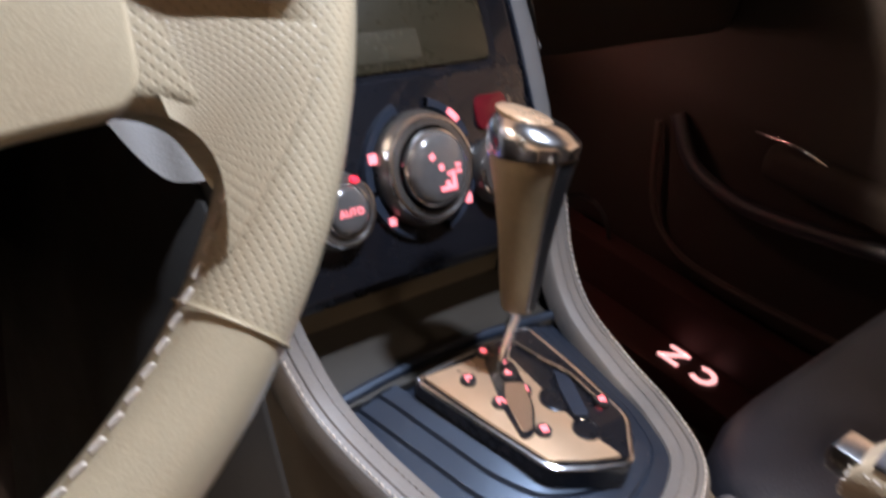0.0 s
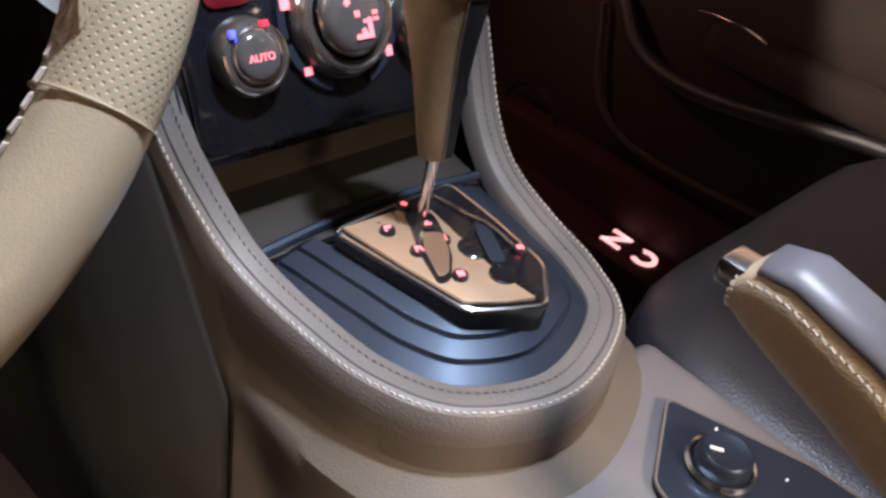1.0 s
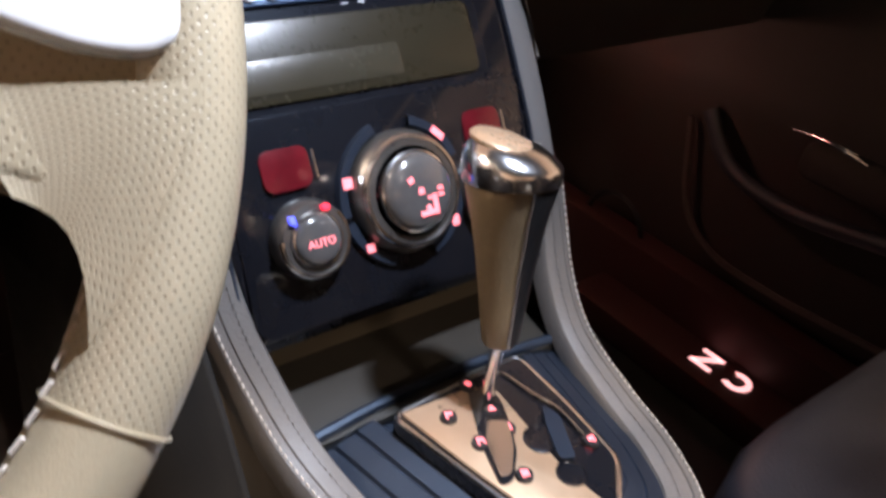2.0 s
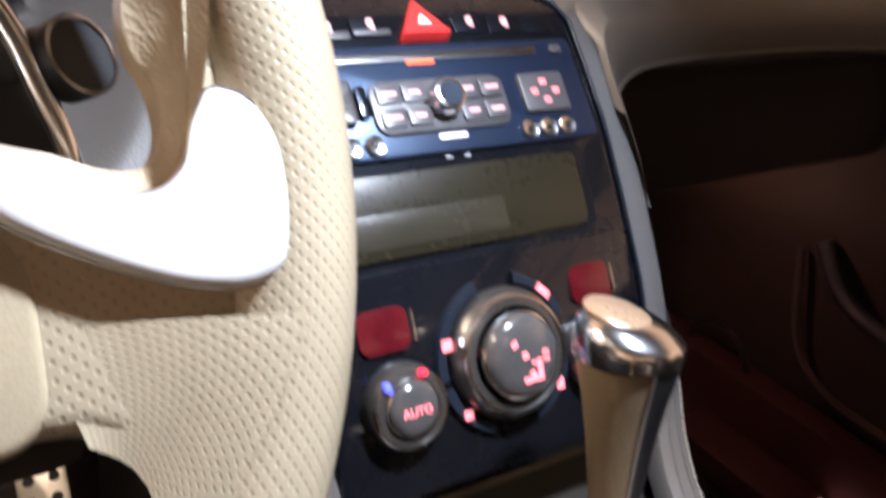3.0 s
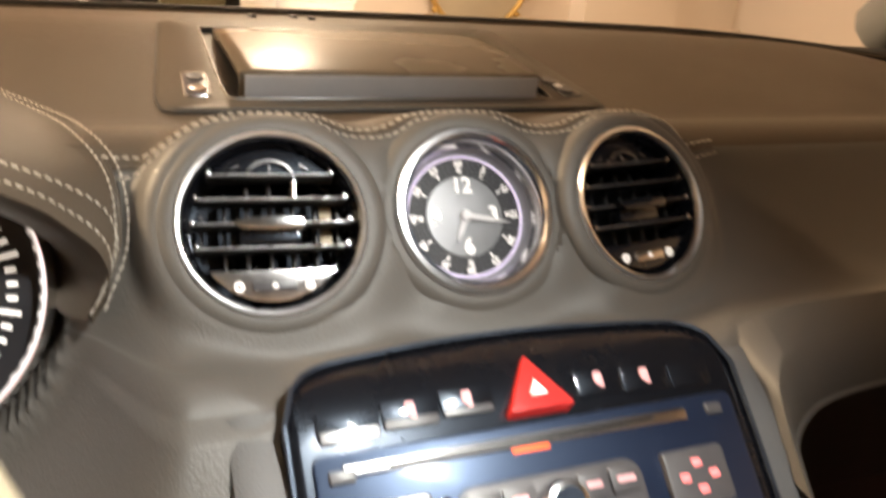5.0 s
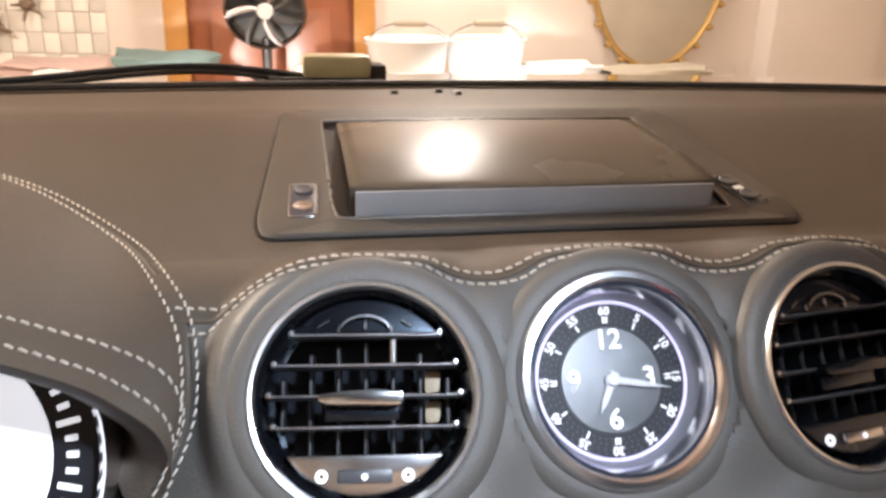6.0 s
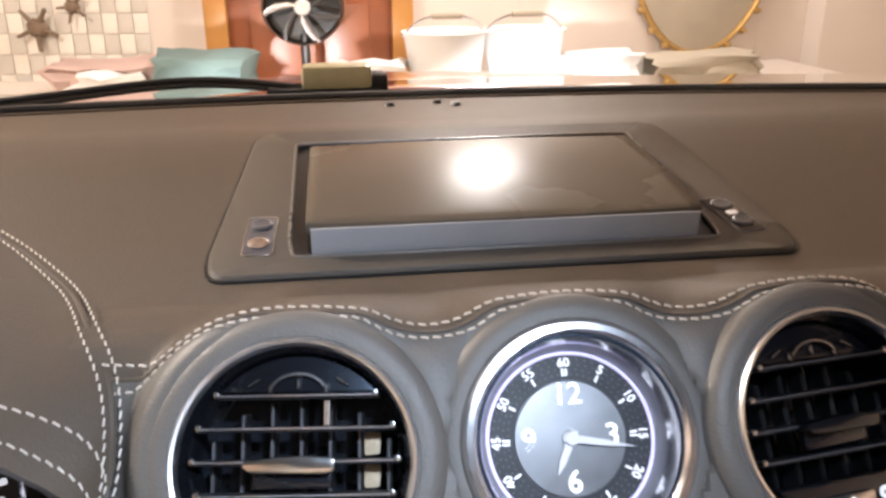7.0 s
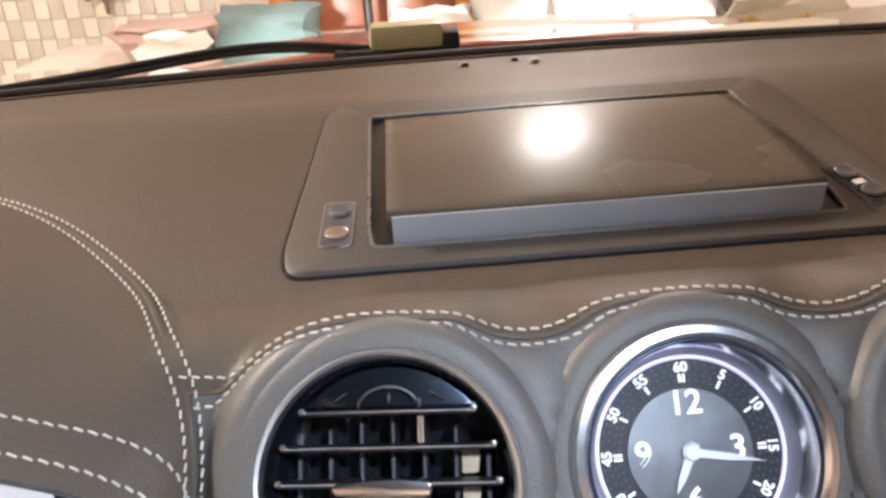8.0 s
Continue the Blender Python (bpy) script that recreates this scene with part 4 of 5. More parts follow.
for cx in (-0.006, 0.005):
    plate("mark", cx, 0.7995, 0.004, 0.0014, 0.0004, PRINT, radio, 0.0003, 0.0001, lift=0.001)

# smoked display window in its recess
win = thing("display_window", "smoked olive display window, switched off", "display")
part("frame", ring_plate(corners([(-0.086, -0.029), (0.086, -0.029), (0.088, 0.026), (-0.088, 0.026)], 0.010), corners([(-0.079, -0.023), (0.079, -0.023), (0.081, 0.021), (-0.081, 0.021)], 0.008), -0.002, 0.0022), GLOSS, win)
win.children[0].matrix_basis = stack_at(-0.005, 0.7785, 0.0)
plate("window", -0.005, 0.7785, 0.160, 0.043, 0.0030, SMOKE, win, 0.006, 0.0006, "smoked olive-brown pane", lift=-0.0008)
plate("lcd", -0.030, 0.7725, 0.100, 0.018, 0.0005, mat("lcd_strip", (0.036, 0.031, 0.020), 0.25, var=0.1, scale=20), win, 0.002, 0.0001, "paler blank screen strip", lift=0.0024)

# heating controls
heat = thing("heating_panel", "glossy black heating panel with red lit legends", "heating controls")
part("face", prism(rounded(0.196, 0.112, 0.010, 5), -0.003, 0.0014, 0.001, stack_at(0, 0.7085, 0.0)), GLOSS, heat)
for sx in (-1, 1):
    d = plate("temperature_display", 0.065 * sx, 0.7335, 0.028, 0.0225, 0.0018, REDLENS, heat, 0.006, 0.0008, "dark red display pane", lift=0.0016)
    # Chrome sliver drawn as a glint along the pane's right side.
    plate("highlight_edge", 0.065 * sx + 0.0165, 0.7345, 0.0016, 0.019, 0.0014, CHROME, heat, 0.0006, 0.0004, lift=0.0016)
    kb = part("temperature_knob", lathe([(0.0215, 0.0), (0.0215, 0.004), (0.0200, 0.0095), (0.0185, 0.0115), (0.0150, 0.0120)], 40, stack_at(0.061 * sx, 0.7005, 0.001)), DISH, heat, "dark metal temperature knob with chrome rim")
    part("rim", lathe([(0.0205, 0.0105), (0.0195, 0.0120), (0.0180, 0.0122), (0.0178, 0.0110)], 40, stack_at(0.061 * sx, 0.7005, 0.001), 170, 400), CHROME, kb)
    part("cap", lathe([(0.0135, 0.0095), (0.0135, 0.0135), (0.0126, 0.0153), (0.0100, 0.0166), (0.0050, 0.0172), (0.0, 0.0173)], 36, stack_at(0.061 * sx, 0.7005, 0.001)), CAPGLASS, kb, "glossy dark cap")
    part("cap_ring", lathe([(0.0148, 0.0120), (0.0143, 0.0140), (0.0133, 0.0142)], 36, stack_at(0.061 * sx, 0.7005, 0.001)), CHROME, kb)
    part("lettering", words("AUTO", 0.0056, stack_at(0.061 * sx, 0.6995, 0.0184)), GLOW, kb)
    plate("cold_mark", 0.061 * sx - 0.0120, 0.7120, 0.0028, 0.0042, 0.0006, BLUEGLOW, heat, 0.001, 0.0002, lift=0.0150)
    plate("hot_mark", 0.061 * sx + 0.0075, 0.7145, 0.0042, 0.0032, 0.0006, REDGLOW, heat, 0.001, 0.0002, lift=0.0150)

MB = stack_at(0.002, 0.7110, 0.001)
dial = part("mode_dial", lathe([(0.0345, 0.0), (0.0345, 0.004), (0.0325, 0.010), (0.0300, 0.0125), (0.0250, 0.0130)], 56, MB), DISH, heat, "large dark metal mode dial")
for a0, a1 in ((20, 75), (110, 190), (195, 250), (290, 350)):
    part("arc_key", join([lathe([(0.0360, 0.0), (0.0360, 0.0030), (0.0370, 0.0040), (0.0415, 0.0038), (0.0425, 0.0)], 14, MB, a0, a1)]), SATIN, heat, "grey curved key round the dial")
part("rim", lathe([(0.0318, 0.0118), (0.0306, 0.0134), (0.0290, 0.0136), (0.0282, 0.0125)], 56, MB), SATCHROME, dial, "satin metal rim")
part("cap", lathe([(0.0215, 0.0115), (0.0215, 0.0168), (0.0206, 0.0192), (0.0180, 0.0211), (0.0130, 0.0222), (0.0060, 0.0227), (0.0, 0.0228)], 48, MB), CAPGLASS, dial, "glossy smoked cap")
part("cap_ring", lathe([(0.0232, 0.0125), (0.0228, 0.0160), (0.0216, 0.0165)], 48, MB), CHROME, dial)


def glyph(parent, m, bars, material):
    bm = join([box(w, h, 0.0005, (bx, by, 0.0002), 0, pose(0, 0, 0, 0, 0, turn) if turn else None) for bx, by, w, h, turn in bars])
    bm.transform(m)
    return part("symbol", bm, material, parent)


top = MB @ pose(0, 0, 0.0226)
glyph(dial, top, [(0.006, -0.008, 0.003, 0.011, 0), (0.001, -0.0120, 0.011, 0.0028, 0), (0.0045, -0.004, 0.006, 0.0018, 0), (-0.002, -0.0095, 0.003, 0.0035, 20)], GLOW)
glyph(dial, top, [(0.0105, 0.000, 0.0036, 0.0022, 0), (0.0105, -0.0035, 0.0036, 0.0020, 0)], GLOW)
glyph(dial, top, [(-0.003, 0.010, 0.0036, 0.0030, 30), (-0.002, 0.0005, 0.0034, 0.0034, 0)], GLOW)
for ang, r, w, h in ((162, 0.0372, 0.0058, 0.0058), (222, 0.0385, 0.0050, 0.0046), (322, 0.0388, 0.0046, 0.0060), (45, 0.0390, 0.0040, 0.0090)):
    glyph(heat, MB @ pose(r * math.cos(radians(ang)), r * math.sin(radians(ang)), 0.0043, 0, 0, 0 if ang != 45 else 45), [(0, 0, w, h, 0)], GLOW)
glyph(heat, MB @ pose(-0.0300, 0.0125, 0.0102), [(0, 0, 0.003, 0.0034, 0)], WGLOW)
for cx, w in ((-0.083, 0.0016), (-0.064, 0.0018), (-0.052, 0.0085)):
    plate("mark", cx, 0.6655, w, 0.0018, 0.0004, mat("blue_print", (0.35, 0.38, 0.75), 0.5, emit=0.3), heat, 0.0004, 0.0001, lift=0.0016)

# ---- centre console ----
console = thing("centre_console", "grey leather trimmed centre console round the gear plate", "centre console", kind="structure")
SIDE = [(0.1165, -0.056, 0.858), (0.1165, -0.092, 0.832), (0.1165, -0.135, 0.779), (0.1155, -0.172, 0.722), (0.114, -0.195, 0.675), (0.110, -0.216, 0.640), (0.104, -0.245, 0.616), (0.096, -0.290, 0.605), (0.086, -0.335, 0.601), (0.062, -0.372, 0.600), (0.0, -0.392, 0.600)]
left = [(-x + 0.009 * min(1.0, max(0.0, (0.70 - z) / 0.07)) * min(1.0, x / 0.06), y, z) for x, y, z in SIDE]
PATHU = glide(left + SIDE[-2::-1], 6)


def outward(i):
    t = PATHU[min(i + 1, len(PATHU) - 1)] - PATHU[max(i - 1, 0)]
    p = PATHU[i]
    flat = Vector((t.x, t.y, 0))
    o = Vector((flat.y, -flat.x, 0)).normalized()
    k = min(1, max(0, (p.y + 0.24) / -0.08))
    side = Vector((-1 if p.x < 0 else 1, 0, 0))
    if o.dot(Vector((p.x, p.y + 0.30, 0))) < 0:
        o = -o
    o = (side * (1 - k) + o * k).normalized()
    n = t.normalized().cross(o).normalized()
    if n.z < 0 or (abs(n.z) < 0.2 and n.y > 0):
        n = -n
    return o, n


def ring_along(section, i0=0, i1=None):
    out = []
    for i in range(i0, len(PATHU) if i1 is None else i1):
        o, n = outward(i)
        out.append([PATHU[i] + o * a + n * b for a, b in section])
    return out


pad = [(-0.0125, -0.014), (-0.0125, -0.003), (-0.0105, 0.0), (-0.004, 0.0016), (0.0035, 0.0014), (0.0042, 0.0002), (0.0050, 0.0014), (0.0100, 0.0005), (0.0130, -0.004), (0.0145, -0.012), (0.0150, -0.020)]
CUT = 21
part("padded_trim", sheet(ring_along(pad, CUT, len(PATHU) - CUT)), TRIM, console, "pale grey-brown leather trim")
slim = [(-0.0125, -0.012), (-0.0125, -0.004), (-0.0115, -0.0022), (-0.004, -0.0012), (0.004, -0.0012), (0.0075, -0.003), (0.0090, -0.012), (0.0095, -0.03)]
for i0, i1 in ((0, CUT + 1), (len(PATHU) - CUT - 1, len(PATHU))):
    part("slim_trim", sheet(ring_along(slim, i0, i1)), SOFT, console, "slim grey trim beside the stack")
lo = 27
skirt = []
for i in range(lo, len(PATHU) - lo):
    o, n = outward(i)
    p = PATHU[i]
    base = [p + o * 0.0135 - n * 0.010, p + o * 0.0150 - n * 0.018]
    q = Vector((p.x, p.y, p.z)) + o * 0.0155
    fl = min(1.0, min(i - lo, len(PATHU) - lo - 1 - i) / 26) ** 1.5
    for a, z in ((0.0, p.z - 0.036), (0.003, 0.562), (0.018, 0.556), (0.026, 0.552), (0.030, 0.540), (0.034, 0.46), (0.040, 0.14)):
        base.append(Vector((q.x + o.x * a * fl, q.y + o.y * a * fl, min(z, p.z - 0.03))))
    skirt.append(base)
part("skirt", sheet(skirt), mat("console_side", (0.105, 0.088, 0.068), 0.5, var=0.12, scale=12, grain=0.35, grain_scale=900), console, "grey-brown leather side")
for s in (-1, 1):
    cheek = [[Vector((s * x, y, z)) for x, y, z in ((0.132, -0.05, 0.82), (0.134, 0.20, 0.80))], [Vector((s * x, y, z)) for x, y, z in ((0.130, -0.175, 0.70), (0.134, 0.20, 0.70))], [Vector((s * x, y, z)) for x, y, z in ((0.125, -0.215, 0.625), (0.14, 0.20, 0.6))], [Vector((s * x, y, z)) for x, y, z in ((0.122, -0.262, 0.54), (0.15, 0.2, 0.5))], [Vector((s * x, y, z)) for x, y, z in ((0.124, -0.262, 0.14), (0.17, 0.2, 0.14))]]
    thick(part("side_cheek", sheet(cheek), mat("cheek_carpet", (0.010, 0.008, 0.006), 0.95, var=0.3, scale=30), console, "dark brown console cheek"), 0.004)
for a, b in ((0.0038, 0.0022), (0.0088, 0.0014)):
    pts, ns = [], []
    for i in range(CUT, len(PATHU) - CUT):
        o, n = outward(i)
        pts.append(PATHU[i] + o * a + n * b)
        ns.append(n)
    if a > 0.005:
        tagged(part("stitching", stitches(pts, ns, 0.0046, 0.0030, 0.00042), THREAD, console, "pale stitches"), kind="stuff")
    else:
        tagged(part("stitching", stitches([p - outward(i + CUT)[0] * 0.0075 for i, p in enumerate(pts)], ns, 0.0046, 0.0028, 0.00035), TRIM, console), kind="stuff")


def u_outline(d, front):
    """The inner outline of the trim, drawn in by d, as x and y."""
    pts = []
    for i in range(lo - 2, len(PATHU) - lo + 2):
        o, n = outward(i)
        p = PATHU[i] - o * d
        if p.y <= front:
            pts.append((p.x, p.y))
    first, last = pts[0], pts[-1]
    return [(first[0], front)] + pts + [(last[0], front)]


part("tray", prism(u_outline(0.010, -0.19), 0.560, 0.5975, 0.001), SATIN, console, "dark blue-grey satin tray")
terrace = []
for d, z in ((0.0105, 0.5970), (0.0115, 0.5990), (0.0215, 0.6030), (0.0222, 0.6022), (0.0232, 0.6022), (0.0240, 0.6052), (0.0340, 0.6088), (0.0347, 0.6080), (0.0357, 0.6080), (0.0365, 0.6108), (0.0460, 0.6140), (0.0480, 0.6120)):
    row = []
    for i in range(lo + 2, len(PATHU) - lo - 2):
        o, n = outward(i)
        p = PATHU[i] - o * d
        row.append(Vector((p.x, min(p.y, -0.236 - 0.1 * d), z)))
    terrace.append(row)
part("tray_terrace", sheet(terrace), SATIN, console, "satin terraces stepping up to the gear plate")
part("tray_front_lip", tube(glide([(-0.095, -0.232, 0.606), (-0.03, -0.226, 0.607), (0.03, -0.226, 0.607), (0.095, -0.232, 0.606)]), 0.0035, 8), SATIN, console)
part("cubby_back", box(0.20, 0.006, 0.075, (0, -0.165, 0.628), 0.001, None), mat("cubby_brown", (0.050, 0.039, 0.024), 0.5, var=0.2, scale=20), console, "brown back of the open cubby")
part("cubby_floor", box(0.20, 0.07, 0.006, (0, -0.20, 0.602), 0.001), mat("cubby_floor", (0.028, 0.024, 0.019), 0.5, var=0.2, scale=20), console)

# gear plate
PL = [(-0.047, -0.250), (0.047, -0.246), (0.046, -0.290), (0.040, -0.338), (0.013, -0.363), (-0.010, -0.353), (-0.029, -0.342), (-0.038, -0.300)]
gear = thing("gear_selector", "chrome-framed gear selector with leather lever and lit gate", "gear lever", pose(0, 0, 0))
part("base_rim", prism(corners(PL, 0.007, 4), 0.610, 0.6235, 0.0035, segments=4), GLOSS, gear)


def inset(pts, d):
    c = Vector((sum(p[0] for p in pts) / len(pts), sum(p[1] for p in pts) / len(pts)))
    return [tuple(Vector(p) + (c - Vector(p)).normalized() * d) for p in pts]


part("chrome_rim", tube([(x, y, 0.6235) for x, y in corners(inset(PL, 0.002), 0.007, 4) + corners(inset(PL, 0.002), 0.007, 4)[:1]], 0.0019, 8, caps=False), CHROME, gear, "bright chrome rim")
part("black_plate", prism(corners(inset(PL, 0.004), 0.006, 4), 0.612, 0.6252, 0.0008), GLOSS, gear)
warm = [(-0.042, -0.254), (0.003, -0.257), (0.014, -0.266), (0.012, -0.285), (0.010, -0.300), (0.008, -0.318), (0.007, -0.330), (0.010, -0.3555), (-0.009, -0.3475), (-0.026, -0.337), (-0.034, -0.300)]
part("metal_plate", prism(corners(warm, 0.0016, 3), 0.620, 0.6268, 0.0006), BRONZE, gear, "warm brushed metal plate")
slot = [(-0.002, -0.260), (0.008, -0.262), (0.011, -0.272), (0.002, -0.292), (-0.007, -0.307), (-0.021, -0.321), (-0.029, -0.320), (-0.020, -0.294)]
part("slider", prism(corners(slot, 0.004, 4), 0.620, 0.6280, 0.0010), GLOSS, gear, "glossy black slider")
part("slider_shine", prism(corners([(-0.009, -0.284), (0.001, -0.290), (-0.009, -0.306), (-0.021, -0.3185), (-0.027, -0.318), (-0.019, -0.296)], 0.003, 3), 0.6272, 0.6306, 0.0026, segments=5), CHROME, gear, "bluish chrome tongue")
for hx, hy, r in ((0.0100, -0.307, 0.0098), (0.0075, -0.3325, 0.0082)):
    part("gate_notch", lathe([(r, 0.6255), (r * 0.98, 0.6276), (r * 0.9, 0.6280), (r * 0.82, 0.6272), (0, 0.6270)], 24, pose(hx, hy, 0)), GLOSS, gear, "round black gate notch")
part("gate_rail", tube(glide([(0.026, -0.256, 0.6265), (0.030, -0.280, 0.627), (0.034, -0.295, 0.627), (0.032, -0.318, 0.627)]), 0.0011, 6), CHROME, gear)
part("gate_bar", prism(corners([(0.027, -0.289), (0.030, -0.300), (0.016, -0.327), (0.008, -0.323), (0.018, -0.302)], 0.003, 3), 0.622, 0.6288, 0.0008), SATIN, gear)
for k, (lx, ly) in enumerate(((-0.023, -0.270), (-0.020, -0.293), (-0.001, -0.2925), (-0.0145, -0.321), (0.001, -0.256), (0.032, -0.322), (0.000, -0.2785))):
    d = part("lit_disc", lathe([(0, 0.6292), (0.0044, 0.6290), (0.0048, 0.6268)], 18, pose(lx, ly, 0)), BLACK, gear, "black disc with a lit mark")
    m = pose(lx, ly, 0.6291, 0, 0, -20)
    shapes = (((-0.0014, 0, 0.0011, 0.0048, 0), (0.0006, 0.0012, 0.0030, 0.0022, 0)), ((-0.0014, 0, 0.0011, 0.0048, 0), (0.0006, 0.0010, 0.0028, 0.0020, 0), (0.0014, -0.0016, 0.0010, 0.0020, 20)), ((-0.0013, 0, 0.0010, 0.0046, 0), (0.0013, 0, 0.0010, 0.0046, 0), (0, 0, 0.0012, 0.0040, 25)), ((-0.0012, 0, 0.0011, 0.0048, 0), (0.0006, 0, 0.0030, 0.0040, 0)), ((0, 0, 0.0040, 0.0012, 0), (0, 0, 0.0012, 0.0040, 0), (0, 0, 0.0012, 0.0036, 45)), ((0, 0, 0.0040, 0.0030, 0), (0.001, 0, 0.0012, 0.0044, 0)), ((0, 0, 0.0040, 0.0014, 0), (0, 0.0012, 0.0014, 0.0030, 0)))
    glyph(d, m, shapes[k], GLOW)
rod0, rod1, knob_at = Vector((0.003, -0.270, 0.624)), Vector((0.002, -0.272, 0.672)), Vector((0.010, -0.251, 0.763))
part("rod", tube([rod0, rod1], 0.0036, 12), CHROME, gear, "chrome lever rod")
axis = (knob_at - rod1).normalized()
grip_m = frame_of(rod1, axis, (0, 1, 0))
LEVER = [(0.0092, 0.0), (0.0106, 0.010), (0.0124, 0.025), (0.0150, 0.045), (0.0185, 0.065), (0.0215, 0.078), (0.0228, 0.084), (0.0205, 0.094), (0.0, 0.095)]
g = part("grip", lathe([(0.0, -0.002), (0.0080, -0.002)] + LEVER, 32, grip_m), mat("grip_leather", (0.175, 0.125, 0.070), 0.36, var=0.2, scale=30, grain=0.4, grain_scale=900), gear, "brown leather grip")
part("side_panel", lathe([(r + 0.0006, h) for r, h in LEVER[:7]], 16, grip_m, -106, 58), BLACK, g, "black satin side panel")
part("seam", tube([grip_m @ Vector(((r + 0.0006) * math.cos(radians(-106)), (r + 0.0006) * math.sin(radians(-106)), h)) for r, h in LEVER[:7]], 0.0009, 6), SATCHROME, g, "silver piping")


def cap_point(r, h, a, lean):
    """A point of the knob, whose lower edge dips to the piping and whose top leans over."""
    dip = -0.009 * max(0.0, math.cos((a + 106) / 2 * math.pi / 180)) ** 6 if lean < 0 else 0.0
    fall = -0.0048 * max(0.0, lean) * (r / 0.02) * math.cos(radians(a + 60))
    return grip_m @ Vector((r * math.cos(radians(a)), r * math.sin(radians(a)), h + dip + fall))


ang = [k * 7.5 for k in range(48)]
kn_rows = [(0.0220, 0.084, -1), (0.0242, 0.0850, -1), (0.0248, 0.0900, 0.1), (0.0246, 0.0945, 0.4), (0.0232, 0.0975, 0.7), (0.0200, 0.1010, 1), (0.0165, 0.1028, 1), (0.010, 0.1040, 1), (0.001, 0.1046, 1)]
knob = part("knob", sheet([[cap_point(r, h, a, ln) for a in ang] for r, h, ln in kn_rows], closed=True), CHROME, gear, "polished chrome knob with slanting top")
shift = grip_m.to_3x3() @ Vector((-0.0045, 0.0035, 0.0016))
part("knob_cap", sheet([[cap_point(r, h, a, 1) + shift for a in ang] for r, h in ((0.0155, 0.1012), (0.0155, 0.1029), (0.0142, 0.1041), (0.008, 0.1053), (0.0005, 0.1057))], closed=True), BRONZE, knob, "warm metal inlay")

# ---- rear part of the console and the handbrake ----
rear = thing("rear_console", "grey console behind the gear plate with a recessed panel", "console", kind="structure")
part("top", box(0.215, 0.40, 0.10, (0.0175, -0.575, 0.505), 0.012, segments=3), mat("rear_console_grey", (0.15, 0.14, 0.145), 0.45, var=0.12, scale=12, grain=0.3, grain_scale=900), rear)
rim = corners([(0.018, -0.47), (0.024, -0.450), (0.083, -0.418), (0.112, -0.500), (0.120, -0.62), (0.02, -0.62)], 0.006)
part("recessed_panel", prism(rim, 0.552, 0.5595, 0.0012), SATIN, rear, "dark satin panel")
part("panel_rim", tube([(x, y, 0.5590) for x, y in rim + rim[:1]], 0.0012, 6, caps=False), TRIM, rear)
knob = part("rotary_knob", lathe([(0.0165, 0.559), (0.0165, 0.5625), (0.0158, 0.5665), (0.0150, 0.5715), (0.0130, 0.5735), (0.0095, 0.5725), (0, 0.5720)], 40, pose(0.064, -0.466, 0)), SATIN, rear, "round dark knob with a dished top")
part("collar", lathe([(0.0195, 0.5595), (0.0205, 0.5620), (0.0190, 0.5650), (0.0172, 0.5640)], 40, pose(0.064, -0.466, 0)), CHROME, knob, "chrome collar")
part("pointer", box(0.0022, 0.0075, 0.0008, (0, 0.0060, 0.5728), 0.0002, pose(0.064, -0.466, 0, 0, 0, 35), 1), PRINT, knob, "small white pointer")
for px, py in ((0.0870, -0.4500), (0.0890, -0.4950)):
    part("mark", box(0.0026, 0.0012, 0.0004, (px, py, 0.5598), 0), PRINT, rear)

brake = thing("handbrake", "tan leather handbrake lever with chrome button, released", "handbrake")
sect = []
for t, (y, z, h, w) in zip((0, 1, 2, 3, 4, 5, 6), ((-0.456, 0.722, 0.008, 0.013), (-0.463, 0.725, 0.015, 0.016), (-0.478, 0.724, 0.020, 0.018), (-0.512, 0.714, 0.023, 0.019), (-0.56, 0.695, 0.024, 0.018), (-0.62, 0.665, 0.024, 0.017), (-0.66, 0.62, 0.024, 0.016))):
    sect.append([(-0.014 + w * math.copysign(abs(math.cos(a)) ** 0.7, math.cos(a)), y + 0.10 * h * math.sin(a), z + h * math.copysign(abs(math.sin(a)) ** 0.8, math.sin(a))) for a in (2 * math.pi * k / 28 for k in range(28))])
bm = sheet(sect, closed=True)
bm.verts.ensure_lookup_table()
bm.faces.new(bm.verts[:28])
bm.faces.new(bm.verts[-28:])
grip = part("grip", bm, TAN, brake, "tan stitched leather grip")
# Upper strip of the tan grip, coloured grey as a cool highlight.
cap = [[Vector(row[k]) + Vector((0, 0, 0.0006)) + (Vector(row[k]) - Vector((-0.014, row[k][1], row[14][2]))) * 0.035 for k in range(1, 12)] for row in sect[1:]]
thick(part("upper_skin", sheet(cap), mat("brake_highlight_grey", (0.11, 0.11, 0.125), 0.4, var=0.15, scale=25), brake, "grey upper face, cool highlight put into its colour"), 0.001)
line = [Vector(row[12]) + Vector((-0.0012, 0, 0.0)) for row in sect[1:]]
tagged(part("stitching", stitches(glide(line, 6), [(-0.8, 0, 0.5)] * 40, 0.004, 0.0028), THREAD, brake, "pale stitches along the grip"), kind="stuff")
tagged(part("stitching", stitches([Vector(sect[0][k % 28]) + Vector((0, -0.0004, 0)) for k in range(10, 20)], [(-0.5, 0.8, 0)] * 12, 0.0034, 0.0024, 0.0008), THREAD, brake), kind="stuff")
bt = part("button", box(0.0165, 0.018, 0.011, (-0.016, -0.456, 0.7265), 0.002), CHROME, brake, "square chrome release button")
part("button_face", box(0.012, 0.001, 0.007, (-0.016, -0.4465, 0.7265), 0.0004), BLACK, bt)
